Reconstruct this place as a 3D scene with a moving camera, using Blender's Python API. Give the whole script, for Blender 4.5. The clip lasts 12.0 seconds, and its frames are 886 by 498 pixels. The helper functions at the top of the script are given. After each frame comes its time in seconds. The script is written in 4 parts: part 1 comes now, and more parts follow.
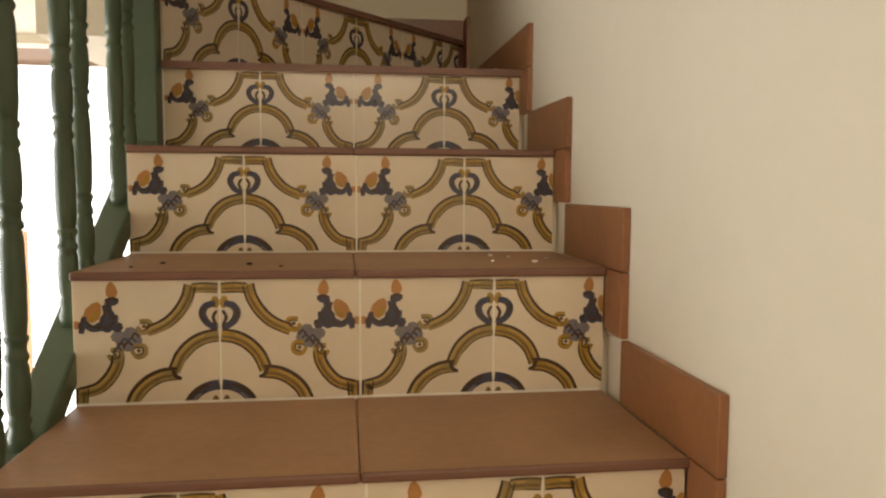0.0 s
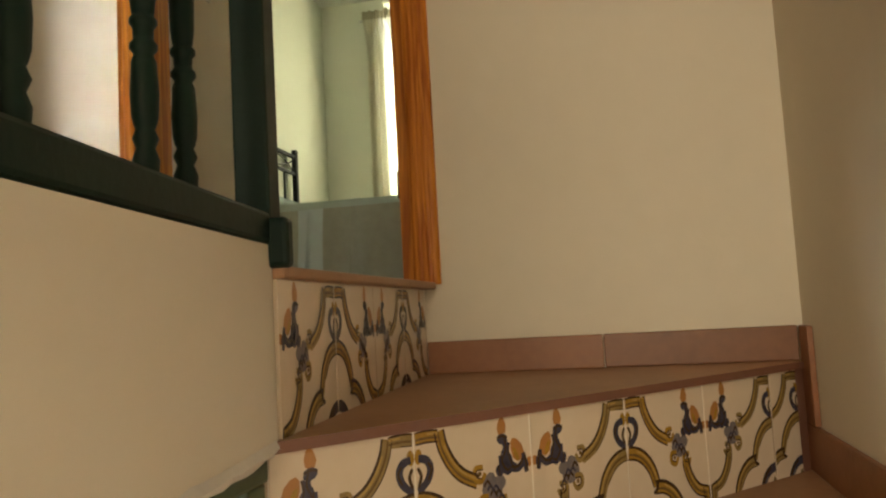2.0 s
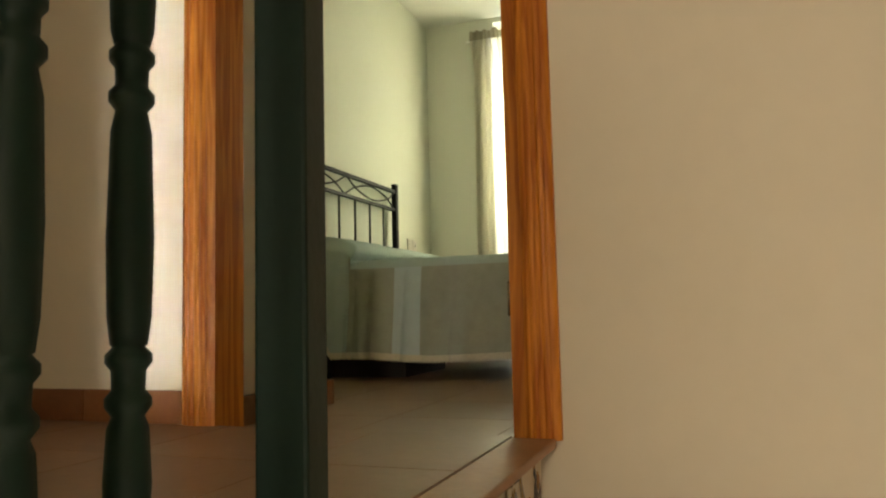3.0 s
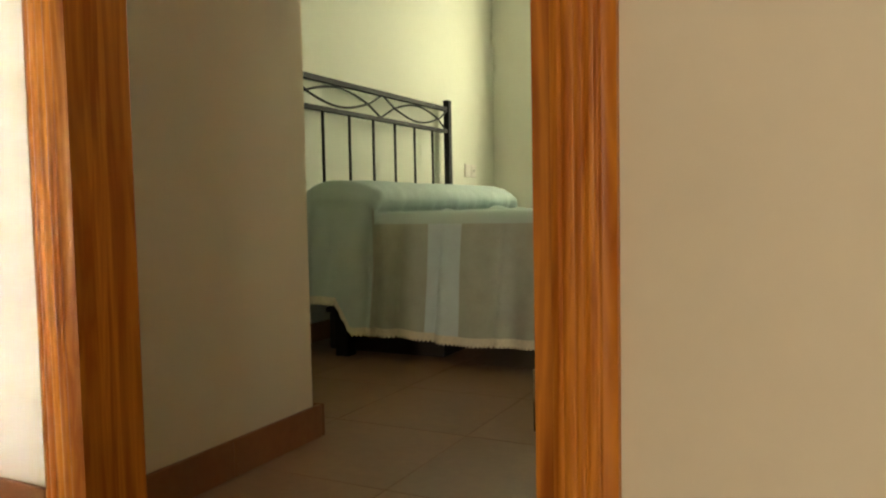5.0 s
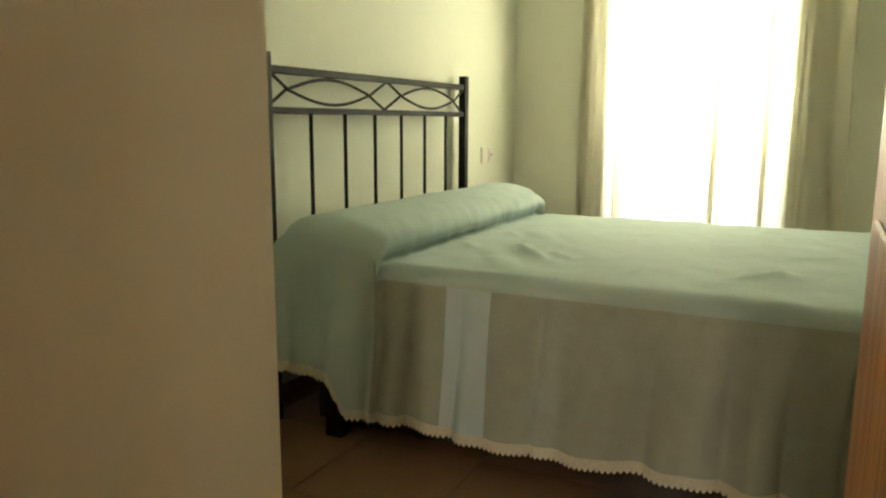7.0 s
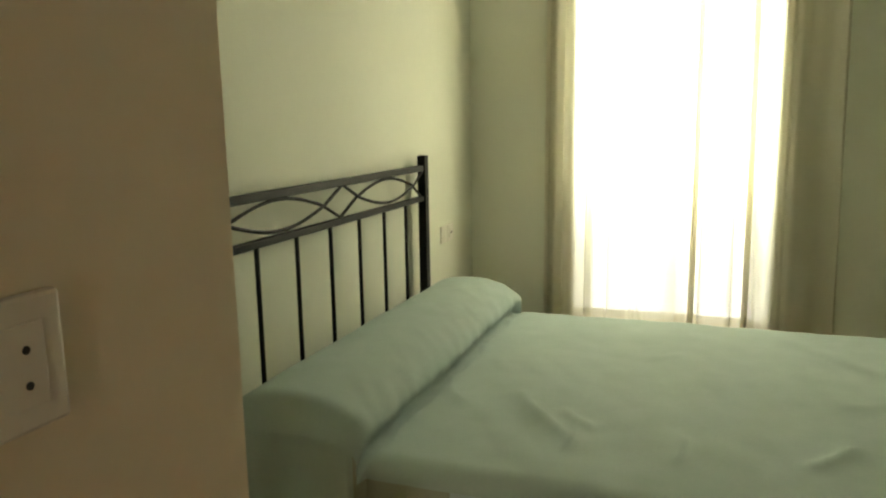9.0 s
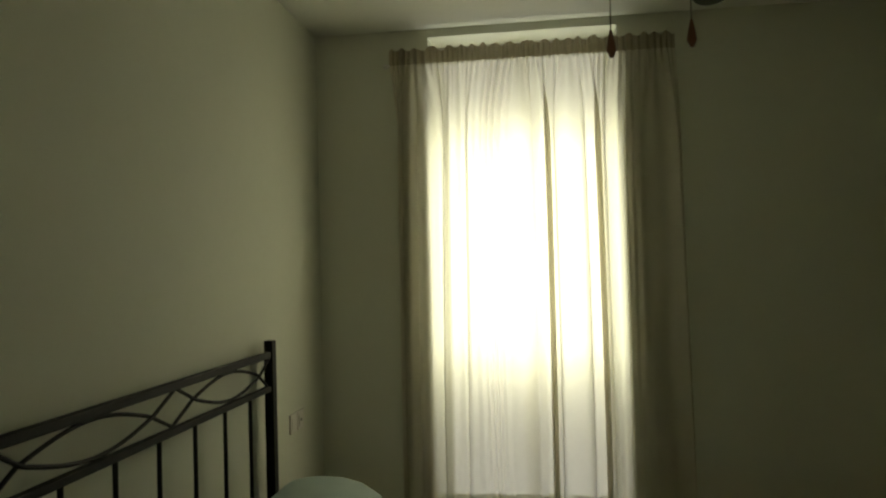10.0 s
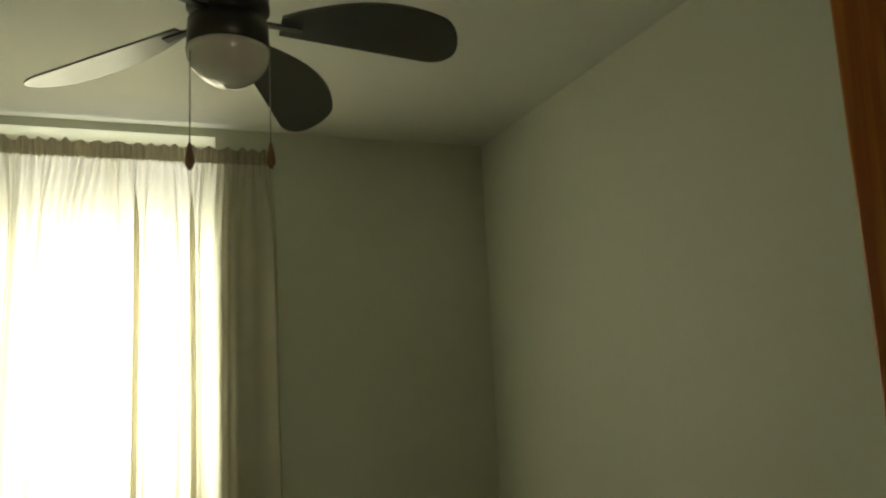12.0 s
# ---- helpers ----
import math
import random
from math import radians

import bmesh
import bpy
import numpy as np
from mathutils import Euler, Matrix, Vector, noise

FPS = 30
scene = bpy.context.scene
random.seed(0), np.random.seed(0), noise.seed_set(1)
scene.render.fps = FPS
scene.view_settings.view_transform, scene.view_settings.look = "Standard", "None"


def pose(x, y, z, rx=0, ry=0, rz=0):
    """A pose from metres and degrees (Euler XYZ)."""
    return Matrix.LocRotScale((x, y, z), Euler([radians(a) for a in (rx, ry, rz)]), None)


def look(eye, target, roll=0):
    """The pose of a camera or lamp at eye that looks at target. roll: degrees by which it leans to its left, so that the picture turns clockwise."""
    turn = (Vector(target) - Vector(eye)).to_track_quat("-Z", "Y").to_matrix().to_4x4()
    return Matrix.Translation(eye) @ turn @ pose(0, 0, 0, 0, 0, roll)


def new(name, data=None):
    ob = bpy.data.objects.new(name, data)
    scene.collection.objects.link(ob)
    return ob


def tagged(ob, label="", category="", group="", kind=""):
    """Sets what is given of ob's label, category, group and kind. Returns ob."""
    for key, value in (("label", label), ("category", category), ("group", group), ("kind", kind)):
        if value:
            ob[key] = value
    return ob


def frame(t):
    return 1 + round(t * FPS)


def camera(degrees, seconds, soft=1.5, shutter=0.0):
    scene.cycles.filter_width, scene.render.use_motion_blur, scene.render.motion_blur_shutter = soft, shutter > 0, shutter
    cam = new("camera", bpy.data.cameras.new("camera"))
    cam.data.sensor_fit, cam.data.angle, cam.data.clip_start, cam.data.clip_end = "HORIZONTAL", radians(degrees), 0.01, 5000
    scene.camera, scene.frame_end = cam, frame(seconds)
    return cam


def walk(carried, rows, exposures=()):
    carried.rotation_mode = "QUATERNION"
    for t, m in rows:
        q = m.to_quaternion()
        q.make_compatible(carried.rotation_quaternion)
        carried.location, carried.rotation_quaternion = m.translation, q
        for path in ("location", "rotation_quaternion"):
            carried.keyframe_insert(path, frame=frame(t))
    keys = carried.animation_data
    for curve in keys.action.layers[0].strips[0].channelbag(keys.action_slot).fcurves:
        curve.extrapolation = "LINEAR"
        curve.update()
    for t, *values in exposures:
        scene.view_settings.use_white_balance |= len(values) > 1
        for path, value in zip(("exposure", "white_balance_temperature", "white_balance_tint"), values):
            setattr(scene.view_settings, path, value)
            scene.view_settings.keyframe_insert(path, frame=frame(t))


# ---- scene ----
cam = camera(61.5, 12.0, soft=2.2)
PATH = [
    (0, (0.452, -1.996, -0.773), (0.716, -0.021, -0.937), 0.3),
    (0.3, (0.48, -1.84, -0.642), (0.622, 0.148, -0.808), 0.5),
    (0.5, (0.489, -1.728, -0.601), (0.567, 0.268, -0.682), 0.7),
    (1, (0.515, -1.469, -0.424), (0.358, 0.525, -0.425), 1.0),
    (1.3, (0.51, -1.29, -0.31), (0.256, 0.69, -0.22), -1.3),
    (1.5, (0.493, -1.196, -0.204), (0.204, 0.78, -0.096), -3.6),
    (2, (0.481, -0.983, -0.031), (0.06, 0.965, 0.133), -3.2),
    (2.5, (0.437, -0.755, 0.113), (-0.101, 1.167, 0.281), -1.9),
    (2.8, (0.387, -0.642, 0.188), (-0.294, 1.226, 0.395), -1.6),
    (3, (0.366, -0.589, 0.31), (-0.32, 1.282, 0.482), -1.4),
    (3.2, (0.343, -0.512, 0.35), (-0.347, 1.359, 0.511), -0.8),
    (4.8, (0.253, 0.085, 0.62), (-0.623, 1.879, 0.516), -0.1),
    (5, (0.239, 0.181, 0.594), (-0.662, 1.962, 0.481), -1.1),
    (5.5, (0.199, 0.351, 0.756), (-0.738, 2.111, 0.6), 0.9),
    (6, (0.083, 0.517, 0.816), (-0.891, 2.254, 0.631), -0.3),
    (6.5, (-0.017, 0.607, 0.916), (-0.931, 2.358, 0.601), 0.5),
    (7, (-0.144, 0.774, 1.002), (-1.026, 2.537, 0.663), 0.2),
    (7.2, (-0.185, 0.835, 1.081), (-1.074, 2.596, 0.753), 0.4),
    (8.8, (-0.506, 1.115, 1.324), (-1.222, 2.945, 0.951), -1.2),
    (9, (-0.529, 1.183, 1.361), (-1.218, 3.03, 1.02), -1.0),
    (9.5, (-0.566, 1.319, 1.446), (-1.112, 3.234, 1.253), -0.4),
    (10, (-0.628, 1.386, 1.489), (-0.918, 3.365, 1.532), -1.5),
    (10.5, (-0.642, 1.412, 1.546), (-0.68, 3.397, 1.79), -2.2),
    (11, (-0.649, 1.439, 1.563), (-0.481, 3.398, 1.928), -3.1),
    (11.5, (-0.611, 1.437, 1.526), (-0.215, 3.358, 1.918), -2.9),
    (12, (-0.547, 1.417, 1.505), (0.168, 3.261, 1.804), -2.7),
]
EXPOSURES = [(0, -1.44), (0.5, -1.52), (1.0, -1.3), (1.6, -0.8), (2.0, -0.45), (3.0, -0.32), (5.0, -0.05), (6.0, 0.0), (7.0, 0.05), (7.2, 0.0), (8.8, -0.4), (9.1, -0.75), (9.5, -1.6), (10, -2.5), (10.5, -3.05), (11.0, -2.95), (11.5, -2.4), (12, -1.75)]
walk(cam, [(t, look(eye, target, roll)) for t, eye, target, roll in PATH], EXPOSURES)

# ---- light ----
world = bpy.data.worlds.new("sky")
scene.world = world
world.use_nodes = True
wn = world.node_tree
sky = wn.nodes.new("ShaderNodeTexSky")
sky.sky_type, sky.sun_disc, sky.sun_elevation, sky.sun_rotation = "NISHITA", False, radians(50), radians(200)
wn.links.new(sky.outputs[0], wn.nodes["Background"].inputs[0])
wn.nodes["Background"].inputs[1].default_value = 0.1


def area_light(name, eye, target, w, h, watts, colour, spread=180):
    """A rectangular area lamp: daylight in an opening, or the added stair fill."""
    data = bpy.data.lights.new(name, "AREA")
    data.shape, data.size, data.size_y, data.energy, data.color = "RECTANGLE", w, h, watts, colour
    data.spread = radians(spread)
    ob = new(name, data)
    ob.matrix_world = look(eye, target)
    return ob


area_light("bedroom_window_light", (-0.75, 5.12, 1.56), (-0.75, 0, 1.45), 0.8, 1.15, 80, (0.97, 0.98, 0.75))
area_light("lower_window_light", (-3.15, -0.9, -1.45), (0, -0.9, -0.9), 2.6, 2.0, 80, (1.0, 0.97, 0.93))
area_light("landing_window_light", (-1.0, -2.62, 1.05), (-1.0, 2, 1.03), 0.27, 1.9, 1.6, (0.97, 0.98, 1.0), 4)
# added fill from an unseen source; the front wall has no window here
area_light("stair_fill_light", (0.46, -4.92, 1.0), (0.46, 1, 0.2), 0.8, 1.4, 138, (1.0, 0.87, 0.67))


# ---- materials ----
def material(name, colour, rough=0.6, metal=0.0, second=None, scale=6.0, amount=0.5, bump=0.0, bump_scale=60.0,
             stretch=(1, 1, 1), random_tone=0.0, translucent=0.0, clear=0.0, coat=0.0):
    m = bpy.data.materials.new(name)
    m.use_nodes = True
    nt = m.node_tree
    b = nt.nodes["Principled BSDF"]
    b.inputs["Roughness"].default_value, b.inputs["Metallic"].default_value = rough, metal
    b.inputs["Coat Weight"].default_value = coat
    b.inputs["Coat Roughness"].default_value = 0.25
    tc = nt.nodes.new("ShaderNodeTexCoord")
    mp = nt.nodes.new("ShaderNodeMapping")
    mp.inputs["Scale"].default_value = stretch
    nt.links.new(tc.outputs["Object"], mp.inputs[0])
    n1 = nt.nodes.new("ShaderNodeTexNoise")
    n1.inputs["Scale"].default_value, n1.inputs["Detail"].default_value = scale, 6
    nt.links.new(mp.outputs[0], n1.inputs["Vector"])
    n2 = nt.nodes.new("ShaderNodeTexNoise")
    n2.inputs["Scale"].default_value, n2.inputs["Detail"].default_value = scale * 9, 3
    nt.links.new(mp.outputs[0], n2.inputs["Vector"])
    mix = nt.nodes.new("ShaderNodeMix")
    mix.data_type = "RGBA"
    mix.inputs[6].default_value = (*colour, 1)
    mix.inputs[7].default_value = (*(second or [c * 0.8 for c in colour]), 1)
    ramp = nt.nodes.new("ShaderNodeMapRange")
    ramp.inputs[1].default_value, ramp.inputs[2].default_value, ramp.inputs[4].default_value = 0.35, 0.7, amount
    add = nt.nodes.new("ShaderNodeMath")
    add.operation = "MULTIPLY_ADD"
    add.inputs[1].default_value = 0.35
    nt.links.new(n2.outputs[0], add.inputs[0])
    half = nt.nodes.new("ShaderNodeMath")
    half.operation = "MULTIPLY"
    half.inputs[1].default_value = 0.65
    nt.links.new(n1.outputs[0], half.inputs[0])
    nt.links.new(half.outputs[0], add.inputs[2])
    nt.links.new(add.outputs[0], ramp.inputs[0])
    nt.links.new(ramp.outputs[0], mix.inputs[0])
    out = mix.outputs[2]
    if random_tone:
        info = nt.nodes.new("ShaderNodeObjectInfo")
        hsv = nt.nodes.new("ShaderNodeHueSaturation")
        mr = nt.nodes.new("ShaderNodeMapRange")
        mr.inputs[3].default_value, mr.inputs[4].default_value = 1 - random_tone, 1 + random_tone
        nt.links.new(info.outputs["Random"], mr.inputs[0])
        nt.links.new(mr.outputs[0], hsv.inputs["Value"])
        nt.links.new(out, hsv.inputs["Color"])
        out = hsv.outputs[0]
    nt.links.new(out, b.inputs["Base Color"])
    if bump:
        n3 = nt.nodes.new("ShaderNodeTexNoise")
        n3.inputs["Scale"].default_value, n3.inputs["Detail"].default_value = bump_scale, 4
        nt.links.new(mp.outputs[0], n3.inputs["Vector"])
        bp = nt.nodes.new("ShaderNodeBump")
        bp.inputs["Strength"].default_value, bp.inputs["Distance"].default_value = bump, 0.004
        nt.links.new(n3.outputs[0], bp.inputs["Height"])
        nt.links.new(bp.outputs[0], b.inputs["Normal"])
    if translucent or clear:
        end = nt.nodes["Material Output"]
        tr = nt.nodes.new("ShaderNodeBsdfTranslucent")
        nt.links.new(out, tr.inputs[0])
        m1 = nt.nodes.new("ShaderNodeMixShader")
        m1.inputs[0].default_value = translucent
        nt.links.new(b.outputs[0], m1.inputs[1])
        nt.links.new(tr.outputs[0], m1.inputs[2])
        cl = nt.nodes.new("ShaderNodeBsdfTransparent")
        m2 = nt.nodes.new("ShaderNodeMixShader")
        m2.inputs[0].default_value = clear
        nt.links.new(m1.outputs[0], m2.inputs[1])
        nt.links.new(cl.outputs[0], m2.inputs[2])
        nt.links.new(m2.outputs[0], end.inputs[0])
    return m


def wood(name, light, dark, axis, rough=0.32):
    """Varnished pine: long grain along one axis, in bands."""
    m = bpy.data.materials.new(name)
    m.use_nodes = True
    nt = m.node_tree
    b = nt.nodes["Principled BSDF"]
    b.inputs["Roughness"].default_value = rough
    b.inputs["Specular IOR Level"].default_value = 0.28
    b.inputs["Coat Weight"].default_value, b.inputs["Coat Roughness"].default_value = 0.05, 0.2
    tc = nt.nodes.new("ShaderNodeTexCoord")
    mp = nt.nodes.new("ShaderNodeMapping")
    mp.inputs["Scale"].default_value = [0.9 if i == axis else 13 for i in range(3)]
    nt.links.new(tc.outputs["Object"], mp.inputs[0])
    n = nt.nodes.new("ShaderNodeTexNoise")
    n.inputs["Scale"].default_value, n.inputs["Detail"].default_value, n.inputs["Distortion"].default_value = 1.4, 3, 1.2
    nt.links.new(mp.outputs[0], n.inputs["Vector"])
    mul = nt.nodes.new("ShaderNodeMath")
    mul.operation = "MULTIPLY"
    mul.inputs[1].default_value = 7
    nt.links.new(n.outputs[0], mul.inputs[0])
    fr = nt.nodes.new("ShaderNodeMath")
    fr.operation = "PINGPONG"
    fr.inputs[1].default_value = 1
    nt.links.new(mul.outputs[0], fr.inputs[0])
    mp2 = nt.nodes.new("ShaderNodeMapping")
    mp2.inputs["Scale"].default_value = [5 if i == axis else 260 for i in range(3)]
    nt.links.new(tc.outputs["Object"], mp2.inputs[0])
    fine = nt.nodes.new("ShaderNodeTexNoise")
    fine.inputs["Scale"].default_value = 1.0
    nt.links.new(mp2.outputs[0], fine.inputs["Vector"])
    both = nt.nodes.new("ShaderNodeMath")
    both.operation = "MULTIPLY_ADD"
    both.inputs[1].default_value = 0.5
    nt.links.new(fine.outputs[0], both.inputs[0])
    nt.links.new(fr.outputs[0], both.inputs[2])
    ramp = nt.nodes.new("ShaderNodeMapRange")
    ramp.inputs[1].default_value, ramp.inputs[2].default_value = 0.25, 1.2
    nt.links.new(both.outputs[0], ramp.inputs[0])
    mix = nt.nodes.new("ShaderNodeMix")
    mix.data_type = "RGBA"
    mix.inputs[6].default_value, mix.inputs[7].default_value = (*light, 1), (*dark, 1)
    nt.links.new(ramp.outputs[0], mix.inputs[0])
    nt.links.new(mix.outputs[2], b.inputs["Base Color"])
    return m


PLASTER = material("plaster", (0.74, 0.665, 0.522), 0.75, second=(0.68, 0.605, 0.465), scale=2.0, bump=0.25, bump_scale=25)
PLASTER_ROOM = material("room_plaster", (0.7, 0.71, 0.6), 0.75, second=(0.65, 0.66, 0.55), scale=2.0, bump=0.25, bump_scale=25)
CEILING = material("ceiling_paint", (0.78, 0.78, 0.7), 0.8, scale=2.0, amount=0.2, bump=0.15, bump_scale=30)
TERRA = material("terracotta", (0.29, 0.118, 0.042), 0.42, second=(0.19, 0.072, 0.027), scale=5, amount=0.8, bump=0.2, random_tone=0.12)
TERRA_TREAD = material("terracotta_tread", (0.39, 0.215, 0.11), 0.5, second=(0.28, 0.145, 0.07), scale=6, amount=0.8, bump=0.2, random_tone=0.08)
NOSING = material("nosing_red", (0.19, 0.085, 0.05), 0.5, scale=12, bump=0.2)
FLOOR = material("floor_tile", (0.28, 0.155, 0.085), 0.42, second=(0.2, 0.105, 0.055), scale=4, amount=0.8, bump=0.1, random_tone=0.07)
GROUT = material("grout", (0.2, 0.115, 0.065), 0.9, scale=20)
JOINT = material("white_joint", (0.8, 0.74, 0.62), 0.9, scale=20, amount=0.3)
GLAZE = material("cream_glaze", (0.72, 0.6, 0.44), 0.22, second=(0.66, 0.53, 0.37), scale=5, amount=0.7, random_tone=0.04)
OCHRE = material("ochre_glaze", (0.42, 0.24, 0.035), 0.25, second=(0.25, 0.14, 0.03), scale=40, amount=0.9)
OLIVE = material("olive_glaze", (0.34, 0.23, 0.075), 0.25, second=(0.22, 0.15, 0.055), scale=40, amount=0.9)
SIENNA = material("sienna_glaze", (0.2, 0.12, 0.035), 0.25, second=(0.12, 0.075, 0.03), scale=60, amount=0.9)
UMBER = material("umber_glaze", (0.07, 0.04, 0.02), 0.25, scale=40)
BLUE = material("blue_glaze", (0.04, 0.038, 0.06), 0.25, second=(0.085, 0.075, 0.095), scale=50, amount=0.9)
ORANGE = material("orange_glaze", (0.44, 0.21, 0.055), 0.25, second=(0.4, 0.17, 0.06), scale=40, amount=0.9)
STRAW = material("straw_glaze", (0.5, 0.32, 0.09), 0.25, second=(0.42, 0.24, 0.05), scale=50, amount=0.9)
SLATE = material("slate_glaze", (0.15, 0.13, 0.14), 0.25, second=(0.24, 0.2, 0.17), scale=60, amount=0.9)
GREEN = material("green_paint", (0.065, 0.1, 0.055), 0.4, second=(0.045, 0.075, 0.04), scale=9, bump=0.12, bump_scale=80, coat=0.2)
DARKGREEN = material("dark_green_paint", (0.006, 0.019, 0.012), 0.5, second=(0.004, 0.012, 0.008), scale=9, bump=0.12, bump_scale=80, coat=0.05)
PINE = wood("pine", (0.64, 0.235, 0.025), (0.4, 0.11, 0.008), 2, 0.4)
IRON = material("black_iron", (0.008, 0.0075, 0.006), 0.62, 0.0, scale=30, bump=0.1)
COVER = material("aqua_coverlet", (0.42, 0.51, 0.485), 0.85, second=(0.36, 0.45, 0.425), scale=14, bump=0.25, bump_scale=400)
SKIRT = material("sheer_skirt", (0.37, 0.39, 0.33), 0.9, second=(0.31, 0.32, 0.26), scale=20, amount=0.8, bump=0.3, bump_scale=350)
# daylight stripe from the doorway, put into the cloth's colour
LIT_BAND = material("daylight_band", (0.5, 0.6, 0.62), 0.85, scale=14, bump=0.2, bump_scale=400)
LACE = material("cream_lace", (0.66, 0.62, 0.5), 0.9, second=(0.5, 0.47, 0.38), scale=90, amount=0.8, bump=0.3, bump_scale=300)
CURTAIN = material("cream_curtain", (0.76, 0.73, 0.62), 0.9, second=(0.7, 0.66, 0.55), scale=5, bump=0.1, bump_scale=300, translucent=0.62, clear=0.05)
LINED = material("lined_curtain", (0.5, 0.46, 0.34), 0.9, second=(0.44, 0.4, 0.29), scale=9, bump=0.1, bump_scale=300, translucent=0.4)
PLASTIC = material("white_plastic", (0.72, 0.69, 0.62), 0.35, scale=4, amount=0.2)
BLACK = material("black_hole", (0.02, 0.02, 0.02), 0.5)
BLADE = material("grey_blade", (0.1, 0.105, 0.095), 0.3, second=(0.08, 0.085, 0.075), scale=5, coat=0.3)
MOTOR = material("dark_motor", (0.05, 0.05, 0.045), 0.35, 0.4, scale=8)
CHROME = material("steel", (0.55, 0.55, 0.52), 0.25, 1.0, scale=10)
OPAL = material("opal_glass", (0.75, 0.74, 0.66), 0.15, scale=3, amount=0.1, coat=0.5)
BEAD = material("wooden_bead", (0.2, 0.09, 0.04), 0.45, scale=30)
WHITEFRAME = material("white_window_frame", (0.75, 0.75, 0.72), 0.4, scale=4, amount=0.2)
MATTRESS = material("mattress", (0.3, 0.3, 0.3), 0.9, scale=12)
DARKBOX = material("dark_box", (0.022, 0.014, 0.008), 0.7, scale=8)
CHIP = material("plaster_crumb", (0.7, 0.66, 0.58), 0.9)


for m, level in ((DARKGREEN, 0.2), (IRON, 0.25)):
    m.node_tree.nodes["Principled BSDF"].inputs["Specular IOR Level"].default_value = level


def glowing(name, colour, strength):
    m = bpy.data.materials.new(name)
    m.use_nodes = True
    b = m.node_tree.nodes["Principled BSDF"]
    b.inputs["Base Color"].default_value = (0, 0, 0, 1)
    b.inputs["Emission Color"].default_value, b.inputs["Emission Strength"].default_value = (*colour, 1), strength
    return m


DAY = glowing("bright_day", (1, 0.99, 0.95), 12.0)
YARD = glowing("bright_yard", (1, 0.99, 0.93), 11.0)


# pane glass
GLASS = bpy.data.materials.new("pane_glass")
GLASS.use_nodes = True
gb = GLASS.node_tree.nodes["Principled BSDF"]
gb.inputs["Transmission Weight"].default_value, gb.inputs["Roughness"].default_value = 1.0, 0.0


# ---- mesh helpers ----
def box(bm, x0, x1, y0, y1, z0, z1, mat=0, bevel=0.0):
    vs = [bm.verts.new((x, y, z)) for x in (x0, x1) for y in (y0, y1) for z in (z0, z1)]
    fs = [bm.faces.new([vs[i] for i in f]) for f in
          ((0, 1, 3, 2), (4, 6, 7, 5), (0, 4, 5, 1), (2, 3, 7, 6), (0, 2, 6, 4), (1, 5, 7, 3))]
    for f in fs:
        f.material_index = mat
    if bevel:
        es = list({e for f in fs for e in f.edges})
        bmesh.ops.bevel(bm, geom=es, offset=bevel, segments=2, affect="EDGES", profile=0.5)
    return bm


def finish(name, bm, mats, parent=None, label="", smooth=False):
    me = bpy.data.meshes.new(name)
    bmesh.ops.recalc_face_normals(bm, faces=bm.faces[:])
    bm.to_mesh(me)
    bm.free()
    for m in (mats if isinstance(mats, (list, tuple)) else [mats]):
        me.materials.append(m)
    if smooth:
        me.polygons.foreach_set("use_smooth", [True] * len(me.polygons))
    ob = new(name, me)
    if parent:
        ob.parent = parent
    if label:
        ob["label"] = label
    return ob


def part(name, bm, mats, parent, label="", smooth=False):
    return finish(name, bm, mats, parent, label, smooth)


def boxpart(name, dims, mat, parent, label="", bevel=0.0):
    return part(name, box(bmesh.new(), *dims, bevel=bevel), mat, parent, label)


def structure(name, dims, mat, label="", category="wall"):
    bm = bmesh.new()
    for d in (dims if isinstance(dims[0], (list, tuple)) else [dims]):
        box(bm, *d)
    return tagged(finish(name, bm, mat), label, category, kind="structure")


def thing(name, label, category, group="", at=(0, 0, 0), kind=""):
    ob = new(name)
    ob.location = at
    return tagged(ob, label, category, group, kind)


def lathe(bm, profile, seg=16, x=0, y=0, mat=0):
    rings = []
    for r, z in profile:
        rings.append([bm.verts.new((x + r * math.cos(a * 2 * math.pi / seg), y + r * math.sin(a * 2 * math.pi / seg), z)) for a in range(seg)])
    for a, b in zip(rings, rings[1:]):
        for i in range(seg):
            f = bm.faces.new((a[i], a[(i + 1) % seg], b[(i + 1) % seg], b[i]))
            f.material_index, f.smooth = mat, True
    bm.faces.new(rings[0][::-1]).material_index = mat
    bm.faces.new(rings[-1]).material_index = mat
    return bm


def tube(bm, pts, r, seg=8, mat=0):
    rings = []
    for i, p in enumerate(pts):
        a, b = Vector(pts[max(i - 1, 0)]), Vector(pts[min(i + 1, len(pts) - 1)])
        d = (b - a).normalized()
        u = d.orthogonal().normalized() if abs(d.x) < 0.9 else Vector((0, 1, 0)).cross(d).normalized()
        if abs(d.x) < 0.9:
            u = (Vector((1, 0, 0)) - d * d.x).normalized()
        w = d.cross(u)
        rings.append([bm.verts.new(Vector(p) + r * (math.cos(k * 2 * math.pi / seg) * u + math.sin(k * 2 * math.pi / seg) * w)) for k in range(seg)])
    for a, b in zip(rings, rings[1:]):
        for i in range(seg):
            f = bm.faces.new((a[i], a[(i + 1) % seg], b[(i + 1) % seg], b[i]))
            f.smooth, f.material_index = True, mat
    bm.faces.new(rings[0][::-1])
    bm.faces.new(rings[-1])
    return bm


